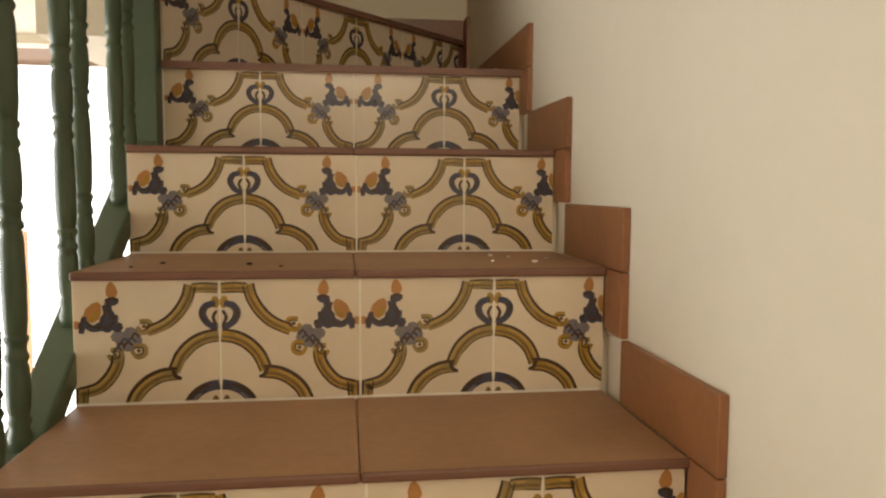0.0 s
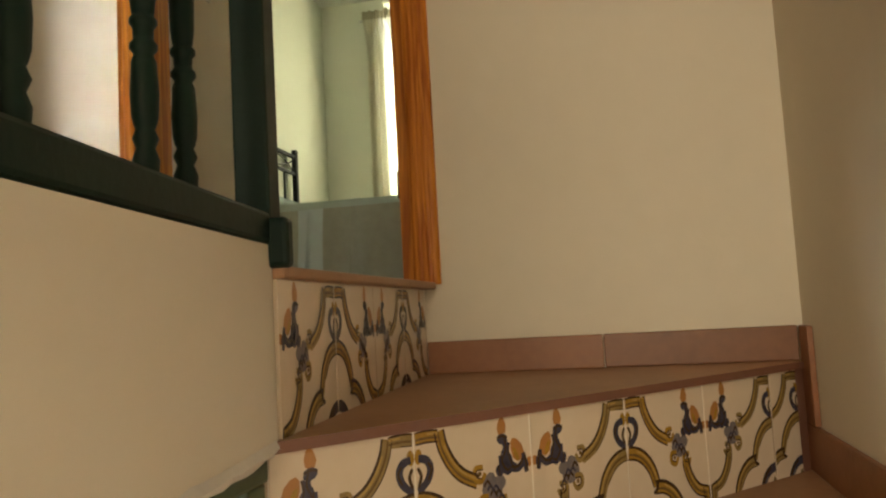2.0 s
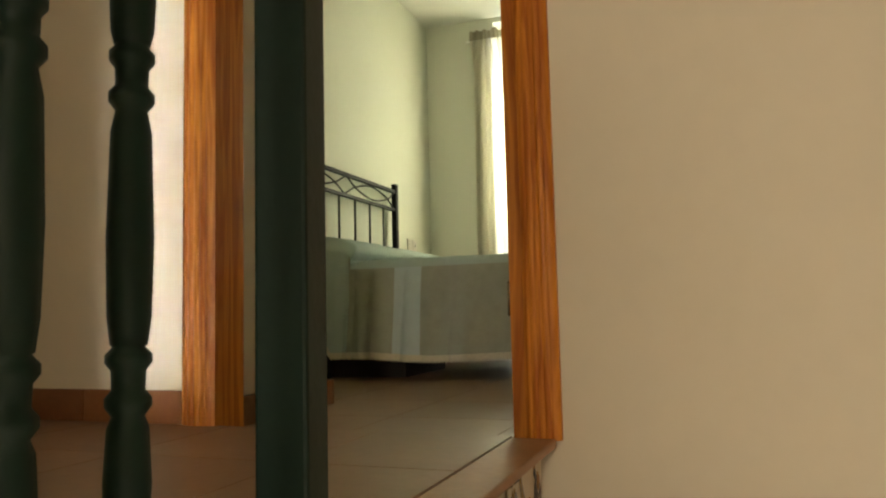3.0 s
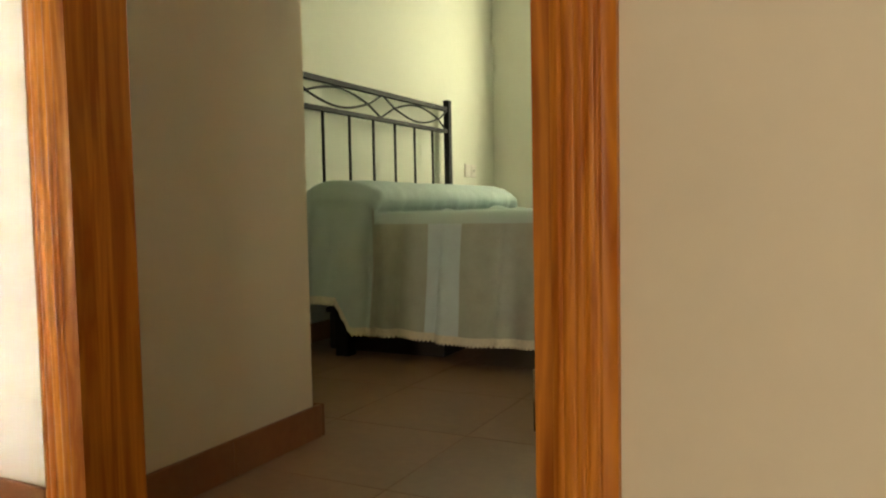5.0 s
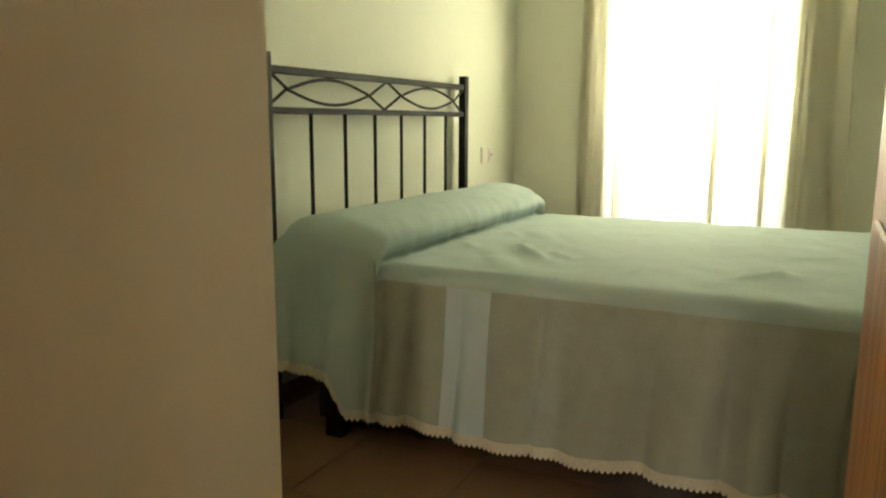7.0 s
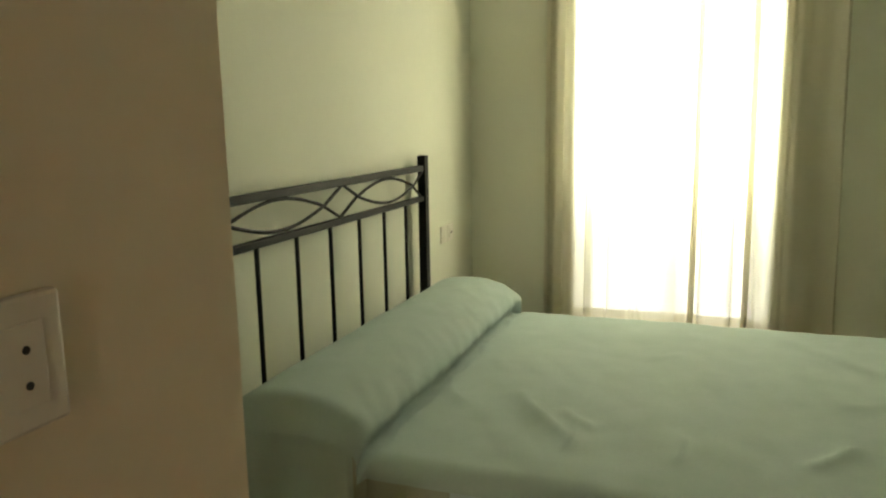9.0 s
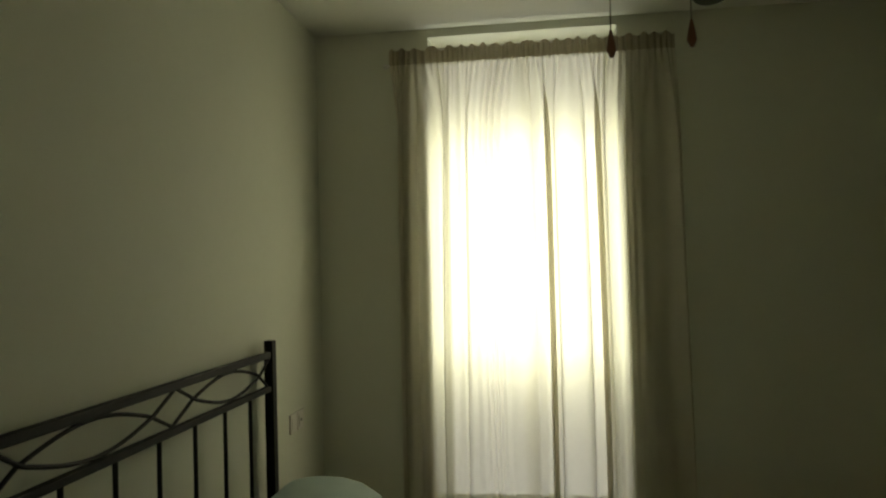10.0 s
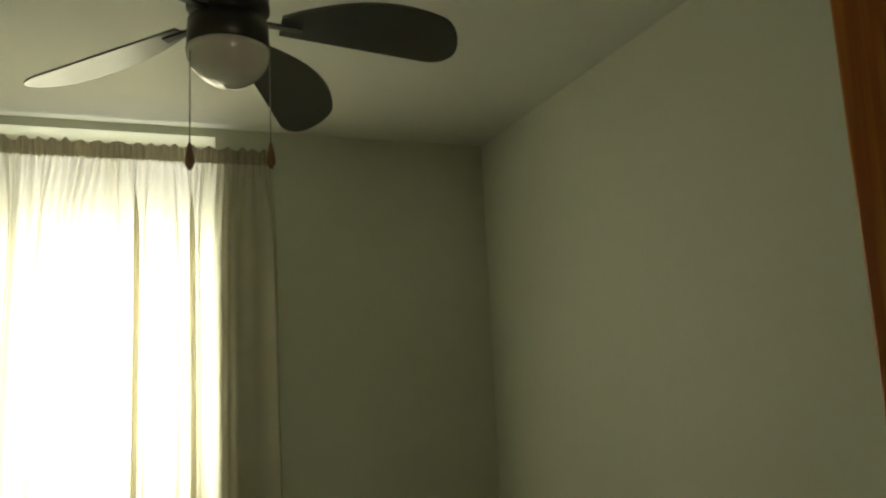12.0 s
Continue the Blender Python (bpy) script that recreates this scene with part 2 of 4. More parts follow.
def spline(pts, n=6):
    out = []
    for i in range(len(pts) - 1):
        p0, p1, p2, p3 = (Vector(pts[max(0, min(len(pts) - 1, i + k))]) for k in (-1, 0, 1, 2))
        for s in range(n):
            t = s / n
            out.append(0.5 * (2 * p1 + (p2 - p0) * t + (2 * p0 - 5 * p1 + 4 * p2 - p3) * t * t + (3 * p1 - p0 - 3 * p2 + p3) * t ** 3))
    return out + [Vector(pts[-1])]


# ---- plan ----
RISE, GO, TILE = 0.229, 0.345, 0.24
RIGHT, BACK = 0.94, 0.985                     # stairwell walls
ROOM_L, ROOM_R, ROOM_Y0, ROOM_Y1 = -1.765, 1.07, 1.085, 4.95
CEIL = 2.64
DOOR_L, DOOR_R, DOOR_H = -0.82, -0.027, 2.05
PASS_X, PASS_Y = -0.918, 1.735
LOW = -RISE * 12                              # lower floor
TOP = 0.045                                   # landing floor
LOWER = 0.005                                 # bedroom floor, a little lower than the landing

# walls of the stairwell and landing
structure("wall_stair_side", (RIGHT, RIGHT + 0.12, -5.0, BACK, LOW, CEIL), PLASTER, "cream plastered wall beside the stairs")
structure("wall_back", [(DOOR_R + 0.02, RIGHT + 0.12, BACK, ROOM_Y0, LOW, CEIL), (DOOR_L - 0.02, DOOR_R + 0.02, BACK, ROOM_Y0, -0.25, TOP - 0.14), (-0.25, DOOR_R + 0.02, BACK, ROOM_Y0, LOW, -0.25),
                        (DOOR_L - 0.02, DOOR_R + 0.02, BACK, ROOM_Y0, DOOR_H + 0.02, CEIL), (-3.3, DOOR_L - 0.02, BACK, ROOM_Y0, -0.25, CEIL), (-3.3, -3.2, BACK, ROOM_Y0, LOW, -0.25)],
          PLASTER, "cream plastered wall with the bedroom doorway")
structure("wall_front", [(-3.3, 1.06, -5.12, -5.0, LOW, CEIL)], PLASTER, "cream plastered wall behind the stairs")
structure("wall_landing_front", [(-3.18, -1.2, -2.7, -2.58, TOP, CEIL), (-0.66, 0, -2.7, -2.58, TOP, CEIL), (-1.2, -0.66, -2.7, -2.58, TOP, 0.08),
                                 (-1.2, -0.66, -2.7, -2.58, 2.0, CEIL)], PLASTER, "cream landing wall with a narrow window")
structure("wall_lower_left", [(-3.3, -3.18, -5.0, BACK, LOW, -2.6), (-3.3, -3.18, -5.0, -2.3, -2.6, -0.35), (-3.3, -3.18, 0.9, BACK, -2.6, -0.35),
                              (-3.3, -3.18, -5.0, BACK, -0.35, CEIL)], PLASTER, "cream wall with a wide bright window")
structure("lower_floor", (-3.3, RIGHT, -5.0, BACK, LOW - 0.1, LOW), FLOOR, "terracotta tiled lower floor", "floor")
# the landing's edge runs a few degrees off the stairs
SKEW = math.tan(radians(7))
bm = bmesh.new()
for pts, z0, z1 in (([(-3.18, -2.58), (2.58 * SKEW + 0.018, -2.58), (0.018, 0.0), (-0.003, 0.001), (-0.003, BACK), (-3.18, BACK)], -0.215, TOP - 0.012),
                    ([(2.58 * SKEW - 0.04, -2.58), (2.58 * SKEW + 0.018, -2.58), (0.018, 0.0), (-0.04, 0.0)], TOP - 0.012, 0.075)):
    lo, hi = [bm.verts.new((x, y, z0)) for x, y in pts], [bm.verts.new((x, y, z1)) for x, y in pts]
    bm.faces.new(lo[::-1])
    bm.faces.new(hi)
    for k in range(len(pts)):
        bm.faces.new((lo[k], lo[(k + 1) % len(pts)], hi[(k + 1) % len(pts)], hi[k]))
tagged(finish("landing_slab", bm, PLASTER), "plastered landing slab edge above the stairwell", "floor", kind="structure")
structure("ceiling_stairs", (-3.3, RIGHT + 0.12, -5.12, ROOM_Y0, CEIL, CEIL + 0.1), CEILING, "white painted ceiling", "ceiling")

# bedroom
structure("wall_room_left", (ROOM_L - 0.12, ROOM_L, PASS_Y, ROOM_Y1 + 0.25, -0.1, CEIL), PLASTER_ROOM, "pale plastered wall behind the headboard")
bm = box(bmesh.new(), ROOM_L - 0.12, PASS_X, ROOM_Y0, PASS_Y, -0.1, CEIL)
bmesh.ops.bevel(bm, geom=[e for e in bm.edges if all(abs(v.co.x - PASS_X) < 1e-4 and abs(v.co.y - PASS_Y) < 1e-4 for v in e.verts)],
                offset=0.025, segments=4, affect="EDGES")
tagged(finish("wall_passage", bm, PLASTER), "cream plastered wall end with a rounded corner", "wall", kind="structure")
structure("wall_room_right", (ROOM_R, ROOM_R + 0.12, ROOM_Y0, ROOM_Y1 + 0.25, -0.1, CEIL), PLASTER_ROOM, "pale plastered bedroom wall")
WX0, WX1, WZ0, WZ1 = -1.2, -0.3, 0.12, 2.6
structure("wall_window", [(ROOM_L, WX0, ROOM_Y1, ROOM_Y1 + 0.25, -0.1, CEIL), (WX1, ROOM_R, ROOM_Y1, ROOM_Y1 + 0.25, -0.1, CEIL),
                          (WX0, WX1, ROOM_Y1, ROOM_Y1 + 0.25, -0.1, WZ0), (WX0, WX1, ROOM_Y1, ROOM_Y1 + 0.25, WZ1, CEIL)],
          PLASTER_ROOM, "pale plastered wall with a tall window")
structure("ceiling_room", (ROOM_L - 0.12, ROOM_R + 0.12, ROOM_Y0, ROOM_Y1 + 0.25, CEIL, CEIL + 0.1), CEILING, "white painted bedroom ceiling", "ceiling")
floor = structure("floor", [(ROOM_L, ROOM_R, ROOM_Y0, ROOM_Y1, LOWER - 0.1, LOWER - 0.012), (DOOR_L - 0.02, DOOR_R + 0.02, BACK, ROOM_Y0, LOWER - 0.1, LOWER - 0.012)], GROUT,
                  "brown terracotta tiled floor with thin joints", "floor")

# windows
def window(name, x0, x1, y, z0, z1, depth, label, mid, rails, solid=0.0):
    w = thing(name, label, "window", kind="structure")
    f = 0.05
    bm = bmesh.new()
    box(bm, x0, x0 + f, y, y + depth, z0, z1)
    box(bm, x1 - f, x1, y, y + depth, z0, z1)
    box(bm, x0 + f, x1 - f, y, y + depth, z1 - f, z1)
    box(bm, x0 + f, x1 - f, y, y + depth, z0, z0 + f)
    if mid:
        box(bm, (x0 + x1) / 2 - 0.035, (x0 + x1) / 2 + 0.035, y + 0.002, y + depth - 0.002, z0 + f, z1 - f)
    for r in rails:
        box(bm, x0 + f, x1 - f, y + 0.004, y + depth - 0.004, r - 0.03, r + 0.03)
    part("window_frame", bm, WHITEFRAME, w)
    pane = boxpart("pane", (x0 + f, x1 - f, y + depth / 2 - 0.003, y + depth / 2 + 0.003, z0 + f, z1 - f), GLASS, w)
    pane.visible_shadow = False
    return w


window("window_1", WX0, WX1, ROOM_Y1 + 0.19, WZ0, WZ1, 0.05, "tall white balcony window behind the curtain", True, (0.97, 2.15))
window("window_2", -1.2, -0.66, -2.67, 0.08, 2.0, 0.05, "narrow white landing window", False, ())

# daylight outside
bm = box(bmesh.new(), -2.6, 0.9, 6.0, 6.02, -0.5, 3.6)
tagged(finish("backdrop", bm, YARD), "bright daylight outside the window", "backdrop", kind="structure")
bm = box(bmesh.new(), -4.2, 0.9, 2.4, 2.42, -2.9, -0.12)
tagged(finish("backdrop", bm, DAY), "bright daylight beyond the lower opening", "backdrop", kind="structure")
bm = box(bmesh.new(), -3.6, -3.58, -2.6, 2.3, -2.8, -0.2)
tagged(finish("backdrop", bm, DAY), "bright daylight outside the lower window", "backdrop", kind="structure")

# ---- baseboards ----
BH = 0.085
def skirting(name, dims_list, mat=None):
    t = thing(name, "terracotta tile skirting along the wall", "baseboard", kind="structure")
    for d in dims_list:
        boxpart("tile", d, TERRA, t, bevel=0.003)
    return t


def run(a, b, step=0.33):
    n = max(1, round((b - a) / step))
    w = (b - a) / n
    return [(a + i * w + 0.001, a + (i + 1) * w - 0.001) for i in range(n)]


skirting("baseboard_passage", [(PASS_X, PASS_X + 0.012, a, b, LOWER, LOWER + BH) for a, b in run(ROOM_Y0, PASS_Y)] +
         [(a, b, PASS_Y, PASS_Y + 0.012, LOWER, LOWER + BH) for a, b in run(ROOM_L + 0.012, PASS_X + 0.012)])
skirting("baseboard_bedroom", [(ROOM_L, ROOM_L + 0.012, a, b, LOWER, LOWER + BH) for a, b in run(PASS_Y + 0.012, ROOM_Y1)] +
         [(a, b, ROOM_Y1 - 0.012, ROOM_Y1, LOWER, LOWER + BH) for a, b in run(ROOM_L + 0.012, ROOM_R - 0.012)] +
         [(ROOM_R - 0.012, ROOM_R, a, b, LOWER, LOWER + BH) for a, b in run(ROOM_Y0, ROOM_Y1)])
skirting("baseboard_landing", [(a, b, BACK - 0.012, BACK, TOP, TOP + BH) for a, b in run(-3.18, DOOR_L - 0.102)])
E_Z = -RISE + 0.03
skirting("baseboard_winder", [(a, b, BACK - 0.012, BACK, E_Z, E_Z + BH) for a, b in run(0.0, RIGHT - 0.014, 0.45)])
bb = thing("baseboard_stairs", "stepped terracotta skirting up the stair wall", "baseboard", kind="structure")
for i in range(0, 10):
    yf, zt = -GO * i, -RISE * (i + 2)
    yb = BACK if i == 0 else yf + GO
    boxpart("tile", (RIGHT - 0.014, RIGHT, yf - 0.085, yb - (0.087 if i else 0.0), zt, zt + 0.11), TERRA, bb, bevel=0.002)
    boxpart("tile", (RIGHT - 0.014, RIGHT, yf - 0.085, yf - 0.002, zt - RISE + 0.112, zt - 0.002), TERRA, bb, bevel=0.002)
boxpart("tile", (RIGHT - 0.014, RIGHT, BACK - 0.09, BACK - 0.014, -2 * RISE + 0.113, E_Z + BH), TERRA, bb, bevel=0.002)

# ---- patterned tiles ----
def ribbon(bm, pts, width, z, mat, shift=0.0, n=5, taper=True, sgn=1):
    c = spline([(u, v, 0) for u, v in pts], n)
    rows = []
    for i, p in enumerate(c):
        d = (c[min(i + 1, len(c) - 1)] - c[max(i - 1, 0)]).normalized()
        nn = Vector((-d.y, d.x, 0))
        w = width / 2 * (0.75 + 0.25 * math.sin(math.pi * i / (len(c) - 1)) if taper else 1)
        rows.append([p + nn * (shift + w), p + nn * (shift - w)])
    # u across, v down, z out of the face
    vs = [[bm.verts.new((sgn * q.x * TILE, -z, -q.y * TILE)) for q in r] for r in rows]
    for a, b in zip(vs, vs[1:]):
        bm.faces.new((a[0], a[1], b[1], b[0])).material_index = mat


def blob(bm, u, v, ru, rv, turn, z, mat, sgn=1, n=9, point=0.0):
    vs = []
    for k in range(n):
        a = 2 * math.pi * k / n
        x, y = ru * math.cos(a) * (1 + point * math.sin(a)), rv * math.sin(a)
        x, y = x * math.cos(turn) - y * math.sin(turn), x * math.sin(turn) + y * math.cos(turn)
        vs.append(bm.verts.new((sgn * (u + x) * TILE, -z, -(v + y) * TILE)))
    bm.faces.new(vs).material_index = mat


def painted_tile(sgn, width, height):
    """One glazed tile: its seam edge at x = 0, its top at z = 0, its face at y = 0; the motif is mirrored by sgn."""
    bm = bmesh.new()
    g = 0.002
    x0, x1 = sorted((sgn * g, sgn * (width - g)))
    box(bm, x0, x1, 0, 0.008, -height, 0, 0)
    z1, z2, z3 = 0.0006, 0.001, 0.0014
    band = 1 if sgn > 0 else 2

    def stroke(pts, w, dark=1.0):
        """A brushed band: ochre body, streaks along it and a darker line on each border."""
        ribbon(bm, pts, w, z1, band, sgn=sgn, n=7)
        ribbon(bm, pts, w * 0.2, z2, 6, w * 0.1, sgn=sgn, n=7)
        ribbon(bm, pts[1:], w * 0.16, z2 + 0.0001, 7, -w * 0.2, sgn=sgn, n=7)
        ribbon(bm, pts, w * 0.22 * dark, z2 + 0.0002, 3, -w * 0.44, sgn=sgn, n=7)
        ribbon(bm, pts if sgn > 0 else pts[:-1], w * (0.17 if sgn > 0 else 0.1), z2 + 0.0002, 3, w * 0.44, sgn=sgn, n=7)

    # crown under the top edge and the arm that swings out to the flower
    stroke([(0.01, 0.06), (0.1, 0.055), (0.19, 0.06)], 0.075, 0.7)
    stroke([(0.2, 0.035), (0.225, 0.13), (0.285, 0.23), (0.37, 0.31), (0.5, 0.37)], 0.085)
    # trefoil arch in two lobes that meet in a cusp
    stroke([(0.01, 0.4), (0.1, 0.415), (0.19, 0.46), (0.27, 0.545), (0.32, 0.66)], 0.095)
    ribbon(bm, [(0.27, 0.71), (0.31, 0.69), (0.335, 0.63)], 0.03, z3, 3, sgn=sgn)
    stroke([(0.3, 0.675), (0.4, 0.685), (0.5, 0.735), (0.58, 0.82), (0.63, 0.95)], 0.095, 1.3)
    # lower arm, ending in the corner block
    stroke([(0.7, 0.53), (0.71, 0.6), (0.76, 0.69), (0.84, 0.765), (0.96, 0.8)], 0.09)
    stroke([(0.945, 0.76), (0.95, 0.86), (0.95, 0.95)], 0.085)
    # half rosette on the bottom edge
    ring = [(0.235 * math.sin(a), 0.96 - 0.2 * math.cos(a)) for a in (0.04, 0.35, 0.7, 1.05, 1.4)]
    ribbon(bm, ring, 0.075, z1, 4, sgn=sgn, taper=False)
    ribbon(bm, ring[1:], 0.03, z2, 3, -0.016, sgn=sgn)
    ribbon(bm, ring[2:], 0.014, z3, 8, 0.018, sgn=sgn)
    blob(bm, 0.035, 0.89, 0.025, 0.055, 0.1, z1, 6, sgn)
    blob(bm, 0.105, 0.91, 0.06, 0.032, 0.5, z1, 5, sgn)
    blob(bm, 0.1, 0.915, 0.03, 0.014, 0.5, z2, 3, sgn)
    # heart lobe hanging over the arch
    blob(bm, 0.03, 0.16, 0.03, 0.045, 0.1, z1, 1, sgn)
    ribbon(bm, [(0.03, 0.17), (0.09, 0.185), (0.12, 0.235), (0.095, 0.3), (0.02, 0.355)], 0.055, z1 + 0.0001, 4, sgn=sgn)
    ribbon(bm, [(0.1, 0.2), (0.13, 0.24), (0.1, 0.3)], 0.018, z2, 3, sgn=sgn)
    ribbon(bm, [(0.02, 0.22), (0.045, 0.27), (0.02, 0.33)], 0.025, z2, 3, sgn=sgn)
    # blue bud beside the corner block
    blob(bm, 0.77, 0.92, 0.085, 0.042, -0.35, z1, 4, sgn, point=0.3)
    blob(bm, 0.79, 0.925, 0.05, 0.02, -0.35, z2, 3, sgn)
    # grey knot where the two arms curl together
    for u, v, r in ((0.6, 0.39, 0.07), (0.65, 0.45, 0.07), (0.69, 0.4, 0.06), (0.62, 0.46, 0.05), (0.57, 0.42, 0.045)):
        blob(bm, u, v, r, r * 0.75, u * 9, z1 + 0.0001 * u, 8, sgn)
    for k in range(6):
        u, v = 0.585 + 0.024 * k, 0.375 + 0.018 * (k % 3) + 0.012 * k
        ribbon(bm, [(u - 0.03, v + 0.03), (u, v), (u + 0.03, v + 0.045)], 0.017, z2 + 0.0001, 4 if k % 2 else 3, sgn=sgn, n=3)
    for u, v in ((0.52, 0.325), (0.72, 0.525), (0.56, 0.5)):
        curl = [(u + 0.048 * math.cos(a), v + 0.048 * math.sin(a)) for a in (0, 1.3, 2.6, 3.9, 5.4)]
        ribbon(bm, curl, 0.036, z2, band, sgn=sgn, n=4)
        ribbon(bm, curl[1:], 0.011, z3, 3, 0.016, sgn=sgn, n=4)
        blob(bm, u, v, 0.016, 0.016, 0, z3, 6, sgn)
    # flower: three orange petals held by blue leaves
    for u, v, ru, rv, a in ((0.77, 0.27, 0.075, 0.045, 1.0), (0.8, 0.32, 0.07, 0.035, 0.2), (0.735, 0.15, 0.05, 0.03, 0.2), (0.93, 0.31, 0.045, 0.03, 0.9), (0.7, 0.33, 0.04, 0.035, 0.4)):
        blob(bm, u, v, ru, rv, a, z1 + 0.0002, 4, sgn)
    blob(bm, 0.735, 0.065, 0.04, 0.06, 0.1, z1, 5, sgn, point=0.35)
    blob(bm, 0.86, 0.22, 0.055, 0.08, -0.5, z2, 5, sgn, point=0.25)
    blob(bm, 0.85, 0.25, 0.02, 0.05, -0.5, z3, 1, sgn)
    blob(bm, 0.985, 0.31, 0.03, 0.045, 1.5, z1, 5, sgn, point=0.3)
    for pts, w in (([(0.69, 0.145), (0.735, 0.135), (0.775, 0.15)], 0.045), ([(0.74, 0.14), (0.755, 0.2), (0.72, 0.26)], 0.04),
                   ([(0.71, 0.24), (0.72, 0.3), (0.765, 0.345), (0.8, 0.33)], 0.045), ([(0.79, 0.17), (0.775, 0.23), (0.8, 0.3), (0.83, 0.35)], 0.035),
                   ([(0.8, 0.33), (0.87, 0.335), (0.925, 0.29)], 0.05), ([(0.92, 0.25), (0.93, 0.31), (0.945, 0.37)], 0.045),
                   ([(0.68, 0.3), (0.69, 0.36)], 0.035)):
        ribbon(bm, pts, w, z2 + 0.0001, 4, sgn=sgn, n=4)
        ribbon(bm, pts, w * 0.35, z3, 3, -w * 0.2, sgn=sgn, n=4)
    # keep the motif inside a cut tile
    lim = width - g
    for v in bm.verts:
        v.co.x = max(-lim, min(lim, v.co.x))
        v.co.z = max(-height, v.co.z)
    me = bpy.data.meshes.new("tile")
    bmesh.ops.recalc_face_normals(bm, faces=[f for f in bm.faces if f.material_index == 0])
    bm.to_mesh(me)
    bm.free()
    for m in (GLAZE, OCHRE, OLIVE, UMBER, BLUE, ORANGE, SIENNA, STRAW, SLATE):
        me.materials.append(m)
    return me


RH = RISE - 0.02
MESH_R, MESH_L, MESH_CUT = painted_tile(1, TILE, RH), painted_tile(-1, TILE, RH), painted_tile(1, RIGHT - 0.014 - 3 * TILE, RH)
MESH_END = painted_tile(-1, 0.11, RH)


def riser(parent, m, count, last):
    """A row of painted tiles along +x of the pose m, top edge at its origin."""
    for k in range(count):
        me = MESH_L if k % 2 == 0 else MESH_R
        if k == count - 1 and last:
            me = last
        ob = new("tile", me)
        ob.parent = parent
        seam = (k + 1) * TILE if k % 2 == 0 else k * TILE
        ob.matrix_basis = m @ Matrix.Translation((seam, 0, 0))
    bm = box(bmesh.new(), 0, count * TILE - (TILE - 0.2 if last else 0), 0.0015, 0.014, -RH - 0.01, 0)
    g = part("grout", bm, JOINT, parent)
    g.matrix_basis = m


stairs = thing("stairs", "staircase with terracotta treads and painted ceramic risers", "stairs", kind="structure")
for i in range(10):
    y, z = -GO * i, -RISE * (i + 2)
    riser(stairs, pose(0, y, z - 0.016), 4, MESH_CUT)
    back = RIGHT - 0.014
    # solid core
    boxpart("core", (0.0, RIGHT, y + 0.016, (BACK if i == 0 else y + GO + 0.014), z - RISE - (0.15 if i else 0.0), z - 0.018), PLASTER, stairs)
    if i:
        for a, b in ((0, 0.4715), (0.472, RIGHT - 0.014)):
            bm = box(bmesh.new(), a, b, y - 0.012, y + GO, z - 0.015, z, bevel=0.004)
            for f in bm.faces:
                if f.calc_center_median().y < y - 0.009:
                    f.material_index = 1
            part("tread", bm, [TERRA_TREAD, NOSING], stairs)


def slab(name, pts, z0, z1, mat, parent):
    bm = bmesh.new()
    lo, hi = [bm.verts.new((x, y, z0)) for x, y in pts], [bm.verts.new((x, y, z1)) for x, y in pts]
    bm.faces.new(lo[::-1])
    top = bm.faces.new(hi)
    for k in range(len(pts)):
        f = bm.faces.new((lo[k], lo[(k + 1) % len(pts)], hi[(k + 1) % len(pts)], hi[k]))
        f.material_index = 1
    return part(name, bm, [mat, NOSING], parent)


# winder treads: the first below the diagonal riser, the second in front of the landing
zD, zE = -2 * RISE, -RISE + 0.03
slab("tread", [(0, -0.022), (RIGHT - 0.014, -0.022), (RIGHT - 0.014, BACK), (0.0, 0.01)], zD - 0.017, zD, TERRA_TREAD, stairs)
diag = math.degrees(math.atan2(BACK, RIGHT))
TALL = Matrix.Diagonal((1, 1, 1.16, 1))
riser(stairs, pose(0.0, 0.0, zE - 0.016, 0, 0, diag) @ TALL, 5, None)
ob = new("tile", MESH_END)
ob.parent = stairs
ob.matrix_basis = pose(0, 0, zE - 0.016, 0, 0, diag) @ TALL @ Matrix.Translation((5 * TILE + 0.11, 0, 0))
slab("core", [(0.003, 0.02), (RIGHT - 0.003, BACK - 0.003), (0.003, BACK - 0.003)], zD, zE - 0.018, PLASTER, stairs)
slab("tread", [(0.0, -0.02), (0.014, -0.02), (RIGHT - 0.01, BACK - 0.034), (RIGHT - 0.014, BACK - 0.0), (0.0, BACK)], zE - 0.017, zE, TERRA_TREAD, stairs)
for k in range(4):
    ob = new("tile", MESH_L if k % 2 == 0 else MESH_R)
    ob.parent = stairs
    d = 0.006 + (k + 1 if k % 2 == 0 else k) * TILE
    ob.matrix_basis = pose(0.021 * (1 - d / BACK), d, TOP - 0.018, 0, 0, 91.2) @ TALL
boxpart("nosing", (-0.06, 0.036, 0.001, BACK - 0.021, TOP - 0.018, TOP), TERRA_TREAD, stairs, bevel=0.004)
boxpart("core", (-0.3, -0.006, 0.002, BACK - 0.001, zE - 0.2, TOP - 0.02), PLASTER, stairs)
# sloping soffit side and inner wall below the landing corner
boxpart("inner_edge", (-0.03, -0.004, -0.001, 0.02, -0.8, -0.216), PLASTER, stairs)

